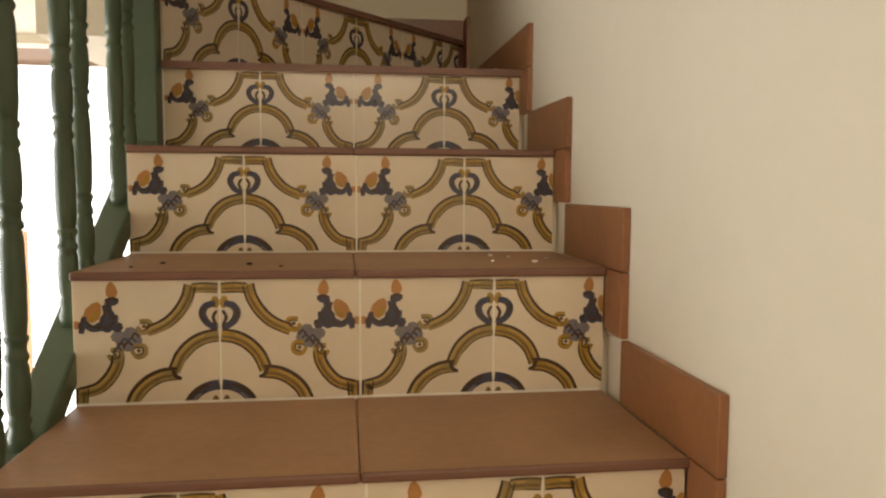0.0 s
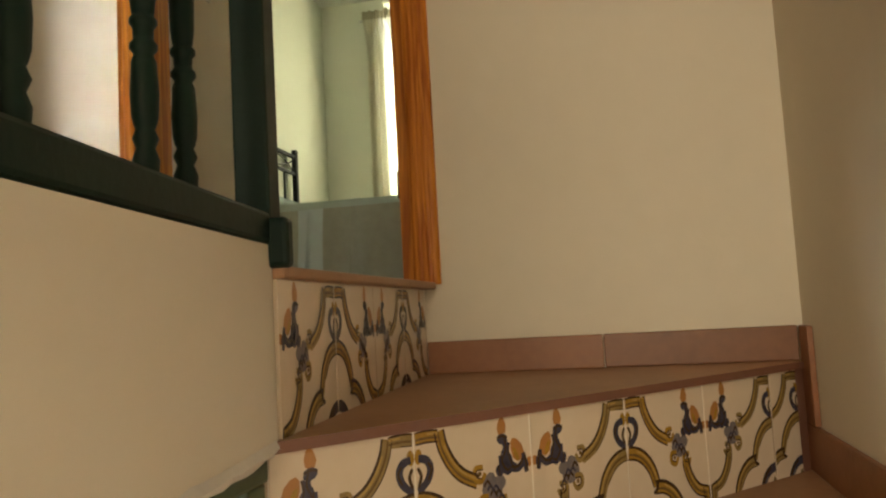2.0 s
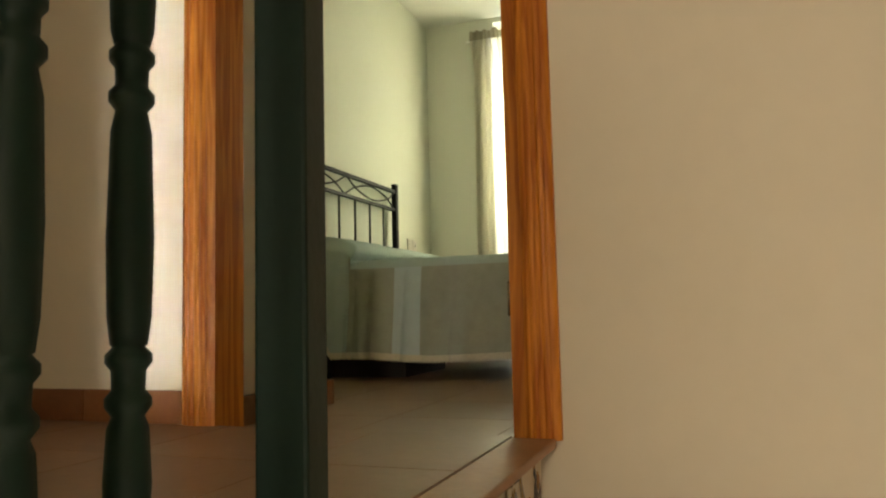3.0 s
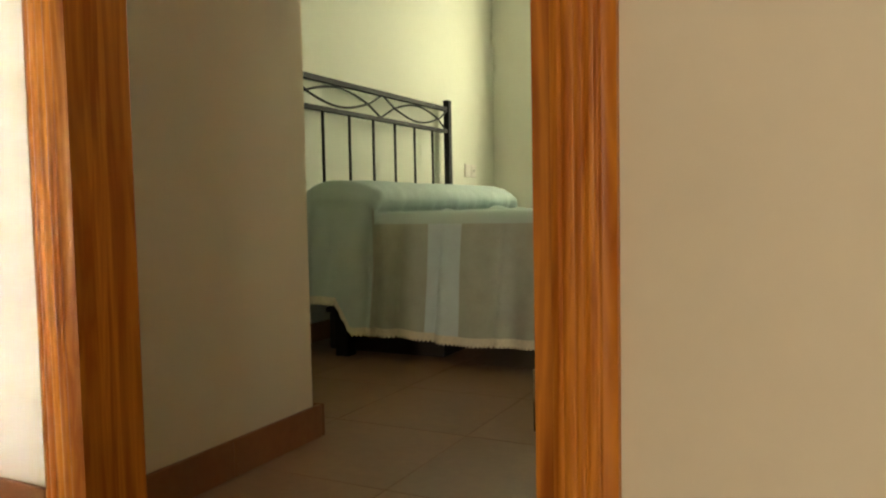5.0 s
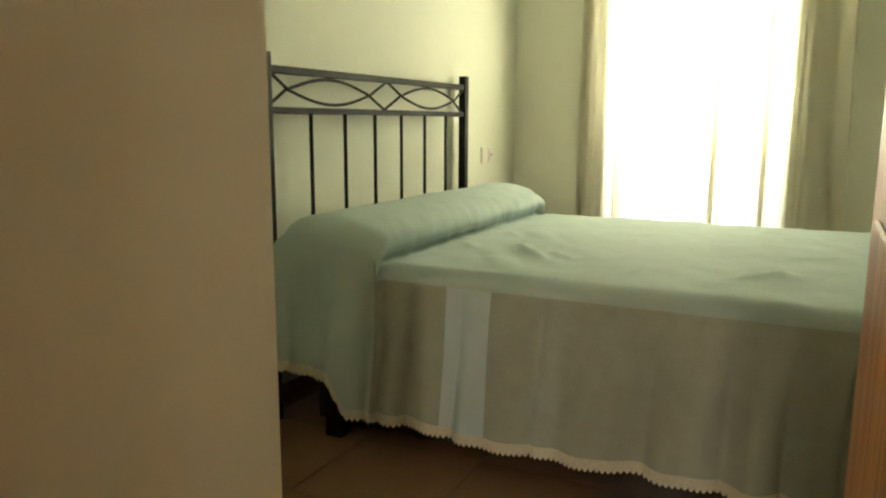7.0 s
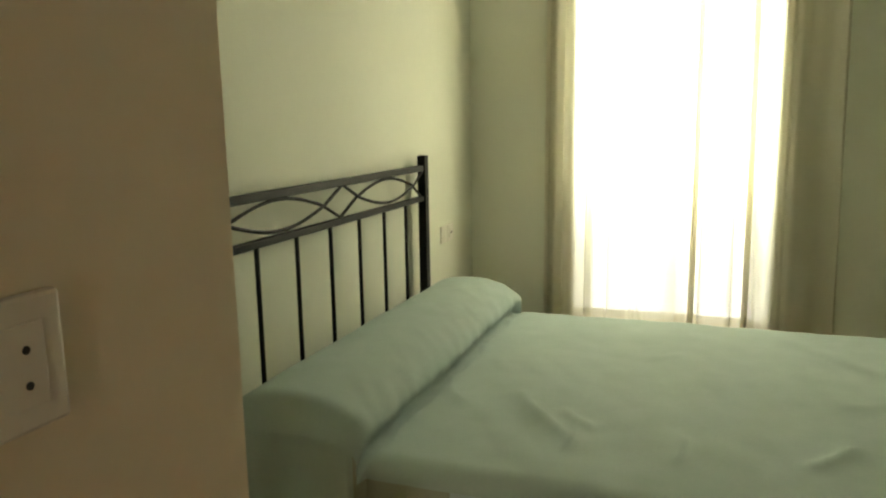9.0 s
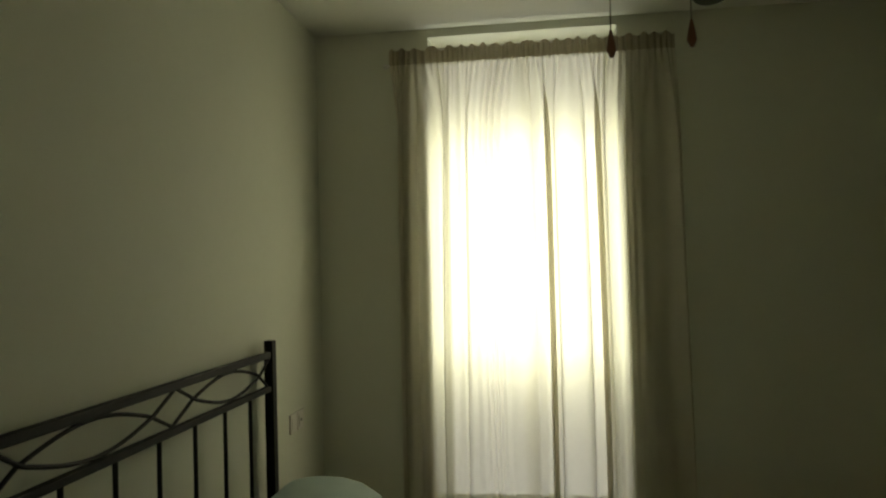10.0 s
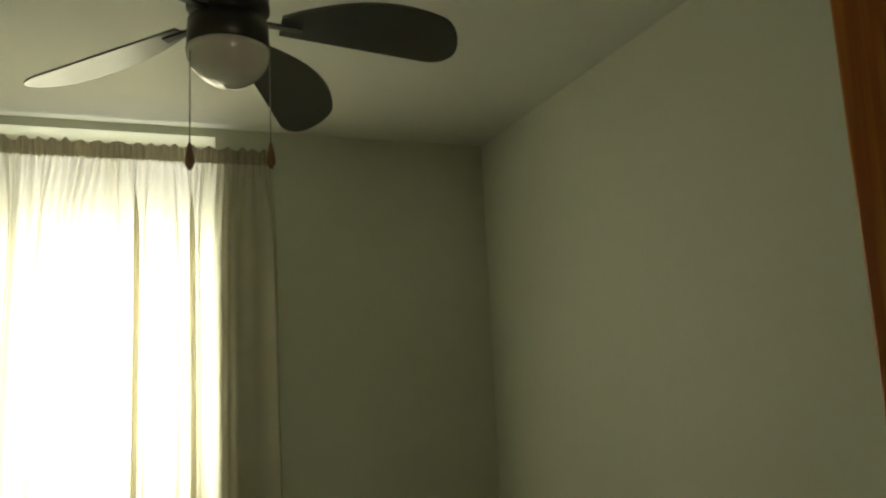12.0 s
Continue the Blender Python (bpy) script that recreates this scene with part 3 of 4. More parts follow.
# ---- balustrades ----
def baluster(name, x, y, z0, z1, mat, parent):
    h = z1 - z0
    prof = [(0.017, 0), (0.019, 0.02), (0.013, 0.032), (0.0185, 0.042), (0.013, 0.052)]
    z, long_shaft = 0.056, False
    while z < h - 0.06:
        n = min(0.15 if long_shaft else 0.075, h - 0.05 - z)
        prof += [(0.0155, z), (0.0185, z + 0.12 * n), (0.02, z + 0.45 * n), (0.0175, z + 0.9 * n), (0.0135, z + n)]
        z += n
        if z < h - 0.1:
            prof += [(0.0195, z + 0.006), (0.0195, z + 0.011), (0.014, z + 0.016), (0.0145, z + 0.028), (0.0195, z + 0.033), (0.0195, z + 0.038), (0.0135, z + 0.043)]
        z += 0.044
        long_shaft = not long_shaft
    prof += [(0.016, h - 0.004), (0.016, h)]
    prof = [q for k, q in enumerate(prof) if k in (0, len(prof) - 1) or q[1] < h - 0.003]
    if mat is GREEN:
        prof = [(0.0165 + (r - 0.0165) * 0.6, q) for r, q in prof]
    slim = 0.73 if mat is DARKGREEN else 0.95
    ob = part(name, lathe(bmesh.new(), [(r * slim, z) for r, z in prof], 14), mat, parent)
    ob.location = (x, y, z0)
    return ob


low_rail = thing("balustrade", "green painted wooden balustrade with turned spindles beside the stairs", "balustrade", "stair balustrades")
XB = -0.026
boxpart("top_rail", (XB - 0.03, XB + 0.03, -0.61, -0.002, -0.256, -0.217), GREEN, low_rail, bevel=0.006)
boxpart("newel", (-0.062, -0.002, -0.056, -0.002, -0.75, -0.257), GREEN, low_rail, bevel=0.004)


def sloped(name, y0, z0, y1, z1, x0, x1, h, mat, parent):
    bm = box(bmesh.new(), x0, x1, y0, y1, 0, h, bevel=0.006)
    for v in bm.verts:
        v.co.z += z0 + (z1 - z0) * (v.co.y - y0) / (y1 - y0)
    return part(name, bm, mat, parent)


SL = RISE / GO
def string_z(y):
    return -0.72 + (y + 0.1) * SL


sloped("bottom_rail", -2.9, string_z(-2.9), -0.1, string_z(-0.1), XB - 0.03, XB + 0.03, 0.06, GREEN, low_rail)
sloped("handrail", -2.9, -0.262 + (-2.9 + 0.6) * SL, -0.6, -0.26, XB - 0.032, XB + 0.032, 0.05, GREEN, low_rail)
y = -0.228
while y > -2.8:
    for yy in (y, y - 0.09):
        topz = -0.25 if yy > -0.6 else -0.25 + (yy + 0.6) * SL
        baluster("baluster", XB, yy, string_z(yy) + 0.05, topz, GREEN, low_rail)
    y -= 0.308

ragged = bmesh.new()
edge_rows = []
for k in range(61):
    y = -1.5 + 1.49 * k / 60
    z = -0.214 if y > -0.61 else -0.214 + (y + 0.61) * 0.05
    j = [noise.noise(Vector((y * 23, n * 3.1, 1))) for n in range(4)]
    edge_rows.append([ragged.verts.new(p) for p in ((0.018 - y * SKEW + 0.001, y, z + 0.016 + 0.006 * j[0]), (0.018 - y * SKEW + 0.006 + 0.004 * j[1], y, z + 0.004 + 0.005 * j[2]),
                                                    (0.012 - y * SKEW, y, z - 0.008 + 0.007 * j[3]), (-0.03 - y * SKEW, y, z - 0.003))])
for p, q in zip(edge_rows, edge_rows[1:]):
    for j in range(3):
        ragged.faces.new((p[j], q[j], q[j + 1], p[j + 1]))
part("ragged_edge", ragged, CHIP, bpy.data.objects["landing_slab"], "crumbling white plaster edge")

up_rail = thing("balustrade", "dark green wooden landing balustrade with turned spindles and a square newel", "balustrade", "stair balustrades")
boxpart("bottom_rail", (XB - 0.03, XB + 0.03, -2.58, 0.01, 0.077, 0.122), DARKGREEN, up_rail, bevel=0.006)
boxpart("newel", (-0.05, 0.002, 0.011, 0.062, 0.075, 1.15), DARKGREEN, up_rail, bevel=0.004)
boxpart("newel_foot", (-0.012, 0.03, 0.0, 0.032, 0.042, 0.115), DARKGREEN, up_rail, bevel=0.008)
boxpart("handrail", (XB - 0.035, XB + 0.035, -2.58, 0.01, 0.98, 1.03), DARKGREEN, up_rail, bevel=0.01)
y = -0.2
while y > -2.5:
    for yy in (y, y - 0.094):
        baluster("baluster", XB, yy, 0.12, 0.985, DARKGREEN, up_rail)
    y -= 0.3

up_rail.matrix_basis = pose(0.018, -0.013, 0, 0, 0, 7)

# ---- bedroom doorway ----
def casing_profile(x0, x1, y0, z0, z1, sgn=1):
    """Grooved architrave: reeds along its height, proud of the wall towards -y."""
    bm = bmesh.new()
    n = 36
    w = x1 - x0
    def depth(s):
        d = 0.012 + 0.008 * (1 - abs(2 * s - 1) ** 4)
        for c in (0.2, 0.38, 0.56, 0.74):
            d -= 0.0024 * math.exp(-((s - c) / 0.03) ** 2)
        return d
    lo = [bm.verts.new((x0, y0, z0))] + [bm.verts.new((x0 + w * k / n, y0 - depth(k / n), z0)) for k in range(n + 1)] + [bm.verts.new((x1, y0, z0))]
    hi = [bm.verts.new((v.co.x, v.co.y, z1)) for v in lo]
    for k in range(len(lo) - 1):
        bm.faces.new((lo[k], lo[k + 1], hi[k + 1], hi[k]))
    bm.faces.new((lo[-1], lo[0], hi[0], hi[-1]))
    bm.faces.new(lo[::-1])
    bm.faces.new(hi)
    return bm


frame_door = thing("door_frame", "varnished pine door frame with grooved casing", "door frame", kind="structure")
part("casing", casing_profile(DOOR_L - 0.1, DOOR_L, BACK, TOP, DOOR_H + 0.11), PINE, frame_door)
part("casing", casing_profile(DOOR_R, DOOR_R + 0.074, BACK, TOP - 0.005, DOOR_H + 0.11), PINE, frame_door)
boxpart("casing", (DOOR_L + 0.001, DOOR_R - 0.001, BACK - 0.02, BACK - 0.001, DOOR_H, DOOR_H + 0.11), PINE, frame_door, bevel=0.003)
boxpart("jamb", (DOOR_L - 0.02, DOOR_L - 0.0015, BACK - 0.001, ROOM_Y0 + 0.012, LOWER, DOOR_H), PINE, frame_door, bevel=0.002)
boxpart("jamb", (DOOR_R + 0.0015, DOOR_R + 0.02, BACK - 0.001, ROOM_Y0 + 0.012, LOWER, DOOR_H), PINE, frame_door, bevel=0.002)
boxpart("head", (DOOR_L - 0.001, DOOR_R + 0.001, BACK - 0.001, ROOM_Y0 + 0.012, DOOR_H + 0.001, DOOR_H + 0.02), PINE, frame_door, bevel=0.002)

door = thing("door", "varnished pine bedroom door standing open", "door", kind="structure")
DX = -0.08
boxpart("stop", (DX, DOOR_R - 0.0005, ROOM_Y0 - 0.025, ROOM_Y0 + 0.014, LOWER, DOOR_H), PINE, frame_door, bevel=0.002)
leaf = boxpart("leaf", (DX, DX + 0.036, ROOM_Y0 + 0.016, ROOM_Y0 + 0.715, LOWER + 0.008, DOOR_H - 0.025), PINE, door, bevel=0.003)
for z0, z1 in ((0.18, 0.9), (1.05, 1.85)):
    boxpart("panel", (DX - 0.006, DX - 0.0005, ROOM_Y0 + 0.12, ROOM_Y0 + 0.6, z0, z1), PINE, door, bevel=0.003)
for z in (0.3, 1.12, 1.8):
    part("hinge", lathe(bmesh.new(), [(0.007, 0), (0.007, 0.08)], 10, DX - 0.006, ROOM_Y0 + 0.006), CHROME, door).location.z = z
boxpart("lock_plate", (DX - 0.002, DX - 0.0003, 1.178, 1.202, 0.95, 1.01), CHROME, door, "small worn metal plate", bevel=0.0005)
part("keyhole", tube(bmesh.new(), [(DX - 0.003, 1.19, 0.985), (DX - 0.0021, 1.19, 0.985)], 0.005, 10), BLACK, door)

# ---- bed ----
BX, BY0, BY1 = -1.715, 2.655, 4.135
bed = thing("bed", "double bed with a black wrought-iron headboard and aqua coverlet", "bed")
HT, HR = 1.215, 1.045
for yy in (BY0, BY1):
    boxpart("post", (BX - 0.018, BX + 0.018, yy - 0.02, yy + 0.02, LOWER, HT), IRON, bed, bevel=0.003)
boxpart("top_rail", (BX - 0.012, BX + 0.012, BY0 + 0.02, BY1 - 0.02, 1.15, 1.175), IRON, bed, bevel=0.003)
boxpart("lower_rail", (BX - 0.012, BX + 0.012, BY0 + 0.02, BY1 - 0.02, HR - 0.022, HR), IRON, bed, bevel=0.003)
for k in range(6):
    yy = 2.895 + k * 0.2085
    part("bar", tube(bmesh.new(), [(BX, yy, 0.4), (BX, yy, HR - 0.02)], 0.007), IRON, bed)
mid = (BY0 + BY1) / 2
HALF = (BY1 - BY0) / 2 - 0.02
for sg in (1, -1):
    pts = []
    for k in range(97):
        q = -1 + k / 48
        a = abs(q)
        # a small pointed diamond in the middle, then a long lens, then a crossing short of the post
        if a < 0.17:
            ph = 1 - a / 0.17
        elif a < 0.87:
            ph = -0.8 * math.sin(math.pi * (a - 0.17) / 0.7)
        else:
            ph = (a - 0.87) / 0.13
        pts.append((BX + sg * 0.006, mid + q * HALF, 1.1 + sg * 0.055 * ph))
    part("scroll", tube(bmesh.new(), pts, 0.0055), IRON, bed)
for xx in (BX + 0.255, 0.02):
    for yy in (BY0 - 0.0, BY1 - 0.06):
        boxpart("leg", (xx - 0.03, xx + 0.03, yy - 0.03, yy + 0.03, LOWER, 0.3), IRON, bed, bevel=0.003)
boxpart("base", (BX + 0.03, 0.07, BY0 + 0.03, BY1 - 0.03, 0.2, 0.34), IRON, bed, bevel=0.01)
boxpart("mattress", (BX + 0.03, 0.08, BY0 + 0.02, BY1 - 0.02, 0.341, 0.56), MATTRESS, bed, bevel=0.04)


# section of the bedding along the bed: over the bolster, tucked in under it, then flat to the foot
SECTION = spline([(0.03, 0, 0.6), (0.06, 0, 0.67), (0.13, 0, 0.703), (0.22, 0, 0.71), (0.32, 0, 0.697), (0.4, 0, 0.665), (0.428, 0, 0.63),
                  (0.418, 0, 0.6), (0.398, 0, 0.578), (0.408, 0, 0.566), (0.45, 0, 0.574), (0.52, 0, 0.576)], 10)
# pressed creases on the top: start, end, height
CREASES = [((-1.05, 3.21), (-0.86, 2.92), 0.02), ((-0.9, 3.12), (-0.8, 2.99), 0.013), ((-1.26, 3.2), (-1.17, 3.05), 0.015),
           ((-0.33, 2.93), (-0.18, 3.08), 0.02), ((-0.6, 2.86), (-0.57, 3.02), 0.007), ((-0.2, 3.35), (-0.02, 3.42), 0.01),
           ((-1.2, 3.5), (-1.12, 3.36), 0.007), ((-0.75, 3.62), (-0.6, 3.7), 0.007), ((-0.86, 2.85), (-0.84, 3.0), 0.006)]


def wrinkle(x, y):
    """Height of the creases: each one a ridge with a sharp and a soft flank that dies out at its ends."""
    z = 0.0
    for (ax, ay), (bx, by), h in CREASES:
        l = math.hypot(bx - ax, by - ay)
        ux, uy = (bx - ax) / l, (by - ay) / l
        along, side = ((x - ax) * ux + (y - ay) * uy) / l, (y - ay) * ux - (x - ax) * uy
        side += 0.012 * math.sin(along * 4)
        if -0.3 < along < 1.3 and abs(side) < 0.09:
            z += h * math.exp(-((along - 0.5) / 0.42) ** 4) * math.exp(-abs(side) / (0.012 if side > 0 else 0.028))
    return z


def coverlet():
    bm = bmesh.new()
    line = [(BX + p.x, p.z) for p in SECTION]
    x_end, start = BX + 1.92, line[-1][0]
    line += [(start + (x_end - start) * k / 190, 0.576) for k in range(1, 191)]
    rows, hem_line = [], []
    drop = 30
    reach = BX
    for x, top in line:
        # the hanging sides follow the largest reach, so that they never fold back under the bolster
        reach = max(reach, x)
        sx = reach
        on_bolster = sx < BX + 0.43
        ps = []
        hem = 0.132 + 0.01 * math.sin(sx * 2.1) + 0.006 * math.sin(sx * 9)
        if sx < BX + 0.34:
            hem += 0.12 * min(1, (BX + 0.34 - sx) / 0.05)

        def fold(d):
            u = sx * 17 + 1.6 * math.sin(sx * 5 + 0.4) + 0.3 * d
            sharp = 0.03 * (abs(math.sin(u)) ** 0.55 - 0.7) * (0.65 + 0.35 * math.sin(sx * 6.1 + 1)) * 1.8
            soft = 0.012 * math.sin(sx * 31 + 2 * d) + 0.005 * math.sin(sx * 57 + 2)
            return (sharp + soft) * (1.5 if on_bolster else 1) * min(1, d * 2.0)

        side_top = 0.68 if on_bolster else 0.576
        side_top = min(side_top, max(top, 0.576)) if on_bolster else side_top
        for k in range(drop, 0, -1):
            d = k / drop
            z = side_top - 0.03 - (side_top - 0.03 - hem) * d
            ps.append((sx, BY0 - 0.005 - 0.05 * d - fold(d) - (0.035 if on_bolster else 0), z))
        flat = top < 0.59 and sx > BX + 0.44
        for k in range(81):
            q = k / 80
            yy = BY0 + (BY1 - BY0) * q
            edge = min(q, 1 - q)
            z = top - 0.03 * max(0, 1 - edge / 0.03) ** 2
            w = Vector((x * 4, yy * 3.2, 0))
            z += 0.006 * noise.noise(w) + 0.003 * noise.noise(w * 3.1)
            xx = x
            if flat:
                z += wrinkle(x, yy) + 0.012 * max(0, noise.noise(Vector((x * 5 + yy * 4, (yy - x) * 1.6, 3))) - 0.3)
            else:
                # gathers that run down the front of the bolster
                g = max(0, min(1, (x - BX - 0.25) / 0.15))
                xx += g * (0.009 * noise.noise(Vector((x * 5, yy * 17 + x * 22, 1))) + 0.005 * noise.noise(Vector((x * 8, yy * 41 + x * 30, 7))))
                z += g * 0.006 * noise.noise(Vector((x * 6, yy * 23 + x * 20, 4)))
            ps.append((xx, yy, z))
        for k in range(1, drop + 1, 3):
            d = k / drop
            ps.append((sx, BY1 + 0.005 + 0.05 * d + fold(d), side_top - 0.03 - (side_top - 0.03 - hem) * d))
        rows.append([bm.verts.new(p) for p in ps])
        if not hem_line or sx > hem_line[-1][0] + 1e-4:
            hem_line.append(ps[0])
    for i, (a, b) in enumerate(zip(rows, rows[1:])):
        for j in range(len(a) - 1):
            f = bm.faces.new((a[j], b[j], b[j + 1], a[j + 1]))
            f.smooth = True
            xm = (a[0].co.x + b[0].co.x) / 2
            # slot 1: the painted daylight stripe, on the hanging sides only
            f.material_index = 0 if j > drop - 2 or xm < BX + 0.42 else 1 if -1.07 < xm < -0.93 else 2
    # foot drape
    last = rows[-1]
    prev = last[drop:drop + 81]
    for k in range(1, 9):
        cur = [bm.verts.new((v.co.x + 0.02 + 0.02 * math.sin(j * 0.55), v.co.y, 0.59 - 0.44 * k / 8)) for j, v in enumerate(last[drop:drop + 81])]
        for j in range(80):
            f = bm.faces.new((prev[j], cur[j], cur[j + 1], prev[j + 1]))
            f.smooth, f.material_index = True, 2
        prev = cur
    return bm, hem_line


cbm, hem = coverlet()
cover = part("coverlet", cbm, [COVER, LIT_BAND, SKIRT], bed, "pale aqua coverlet draped over bed and bolster", True)
lb = bmesh.new()
prev = None
for i in range((len(hem) - 1) * 4 + 1):
    a, t = divmod(i, 4)
    p = Vector(hem[a]).lerp(Vector(hem[min(a + 1, len(hem) - 1)]), t / 4)
    scallop = 0.01 * abs(math.sin(i * math.pi / 8))
    cur = (lb.verts.new((p.x, p.y - 0.002, p.z + 0.004)), lb.verts.new((p.x, p.y - 0.004, p.z - 0.016)), lb.verts.new((p.x, p.y - 0.004, p.z - 0.022 - scallop)))
    if prev:
        lb.faces.new((prev[0], cur[0], cur[1], prev[1]))
        lb.faces.new((prev[1], cur[1], cur[2], prev[2]))
    prev = cur
part("lace_hem", lb, LACE, bed, "scalloped cream lace edging")

# ---- box under the head of the bed ----
under = thing("storage_box", "low dark brown storage box under the bed's head", "box")
boxpart("body", (-1.6, -1.06, 2.74, 3.3, LOWER + 0.001, 0.16), DARKBOX, under, bevel=0.008)
boxpart("lid", (-1.61, -1.05, 2.73, 3.31, 0.161, 0.185), DARKBOX, under, bevel=0.006)

# ---- curtain ----
CZ, CY = 2.475, 4.915
curtain = thing("curtain", "gathered cream curtain hanging closed over the window", "curtain")
cb = bmesh.new()
cols = 520
rows = []
phase, phases = 0.0, []
for k in range(cols + 1):
    phases.append(phase)
    phase += (0.1 + 0.075 * math.sin(k * 0.021 + 1) + 0.06 * math.sin(k * 0.053)) * 1.05
for k in range(cols + 1):
    s = k / cols
    col = []
    deep = 0.75 + 0.5 * noise.noise(Vector((s * 9, 0.4, 2)))
    for z in (CZ + 0.06, CZ + 0.045, CZ + 0.005, CZ - 0.012, CZ - 0.06, CZ - 0.14, CZ - 0.25, CZ - 0.4, CZ - 0.65, CZ - 0.9, CZ - 1.2, CZ - 1.5, CZ - 1.8, 0.4, 0.36, 0.3):
        h = max(0, min(1, (CZ - z) / 0.3))
        drift = 0.35 * math.sin(z * 1.3 + s * 5)
        th = phases[k] + drift
        x = -1.39 + 1.35 * s + 0.03 * (s - 0.5) * min(1, (CZ - z) / 2) + 0.022 * deep * h * math.sin(th * 1.3 + 0.7) + 0.03 * h * math.sin(th * 0.45 + 1.2)
        edge = max(0, 1 - min(s, 1 - s) / 0.03)
        y = CY + 0.02 * edge ** 2 + 0.022 * h * math.cos(th * 1.3 + 0.7) + 0.006 * h * math.sin(th * 2.9 + 1) + 0.008 * (1 - h) * math.sin(s * 300 + 3 * math.sin(s * 25)) * (1 - edge)
        fine = 0.011 * (0.6 + 0.8 * noise.noise(Vector((s * 14, 3, 1)))) * min(1, (CZ + 0.02 - z) / 0.08) * (1 - 0.55 * h * min(1, (CZ - z) / 1.8)) if z < CZ else 0
        y += fine * math.sin(s * 215 + 4 * math.sin(s * 17) + drift)
        y = min(y, CY + 0.03)
        lift = 0.012 * noise.noise(Vector((s * 28, 0, 5))) + 0.008 * math.sin(s * 130 + 2 * math.sin(s * 20)) if z > CZ + 0.02 else 0
        col.append(cb.verts.new((x, y, z + lift)))
    rows.append(col)
for a, b in zip(rows, rows[1:]):
    for j in range(len(a) - 1):
        cb.faces.new((a[j], b[j], b[j + 1], a[j + 1])).smooth = True
# doubled cloth of the heading tape and of the bottom hem, a little in front
for piece, first, last in (("heading", 0, 3), ("hem", 13, 15)):
    pb = bmesh.new()
    strip = [[pb.verts.new(r[j].co + Vector((0, -0.004, 0))) for j in range(first, last + 1)] for r in rows]
    for a, b in zip(strip, strip[1:]):
        for j in range(len(a) - 1):
            pb.faces.new((a[j], b[j], b[j + 1], a[j + 1])).smooth = True
    part(piece, pb, LINED if first == 0 else CURTAIN, curtain)
part("cloth", cb, CURTAIN, curtain)
rod = thing("curtain_rod", "thin curtain rod above the window", "curtain rod")
part("pole", tube(bmesh.new(), [(-1.42, CY + 0.02, CZ - 0.008), (-0.04, CY + 0.02, CZ - 0.008)], 0.006), WHITEFRAME, rod)
for xx in (-1.41, -0.05):
    boxpart("bracket", (xx - 0.01, xx + 0.01, CY + 0.02, ROOM_Y1, CZ - 0.018, CZ + 0.002), WHITEFRAME, rod)

# ---- ceiling fan ----
FX, FY = -0.4, 3.1
fan = thing("ceiling_fan", "dark grey four-bladed ceiling fan with an opal light bowl", "ceiling fan", at=(FX, FY, -0.03))
part("canopy", lathe(bmesh.new(), [(0.02, 2.57), (0.055, 2.6), (0.06, CEIL + 0.03)], 24), MOTOR, fan)
part("rod", lathe(bmesh.new(), [(0.011, 2.4), (0.011, 2.58)], 12), MOTOR, fan)
part("motor", lathe(bmesh.new(), [(0.02, 2.415), (0.08, 2.412), (0.092, 2.4), (0.094, 2.362), (0.07, 2.355), (0.07, 2.335), (0.09, 2.33), (0.093, 2.268), (0.088, 2.264)][::-1], 32), MOTOR, fan)
part("light_bowl", lathe(bmesh.new(), [(0.094 * math.cos(a), 2.263 - 0.085 * math.sin(a)) for a in [k * math.pi / 24 for k in range(12)]][::-1], 32), OPAL, fan, "white opal glass bowl")
for ang, droop in ((-2, 4), (62, 11), (146, 10), (229, 8)):
    bb_ = bmesh.new()
    outline = []
    n = 22
    for k in range(n + 1):
        s = math.sin(math.pi / 2 * k / n)
        r = 0.12 + 0.435 * s
        # a nearly straight leading edge and a full, curved trailing edge
        near, far = 0.035 + 0.012 * s, 0.025 + 0.1 * math.sin(math.pi * min(1, s * 0.8)) ** 0.9
        if s > 0.85:
            e = math.sqrt(max(0.0004, 1 - ((s - 0.85) / 0.15) ** 2))
            mid_w = (near - far) / 2 + 0.012 * (1 - e)
            near, far = mid_w + (near + far) / 2 * e, (near + far) / 2 * e - mid_w
        outline.append((r, near, -far))
    top = [[bb_.verts.new((r, y, 0.003 - 0.28 * y)) for y in (a, b)] for r, a, b in outline]
    bot = [[bb_.verts.new((r, y, -0.003 - 0.28 * y)) for y in (a, b)] for r, a, b in outline]
    for i in range(n):
        bb_.faces.new((top[i][0], top[i + 1][0], top[i + 1][1], top[i][1]))
        bb_.faces.new((bot[i][0], bot[i][1], bot[i + 1][1], bot[i + 1][0]))
        bb_.faces.new((top[i][0], bot[i][0], bot[i + 1][0], top[i + 1][0]))
        bb_.faces.new((top[i][1], top[i + 1][1], bot[i + 1][1], bot[i][1]))
    bb_.faces.new((top[0][0], top[0][1], bot[0][1], bot[0][0]))
    bb_.faces.new((top[n][0], bot[n][0], bot[n][1], top[n][1]))
    bl = part("blade", bb_, BLADE, fan)
    bl.matrix_basis = pose(0, 0, 2.35, 0, 0, ang) @ pose(0, 0, 0, 0, droop, 0)
    arm = boxpart("blade_arm", (0.06, 0.17, -0.012, 0.012, -0.01, -0.004), MOTOR, fan, bevel=0.002)
    arm.matrix_basis = pose(0, 0, 2.35, 0, 0, ang) @ pose(0, 0, 0, 0, droop, 0)
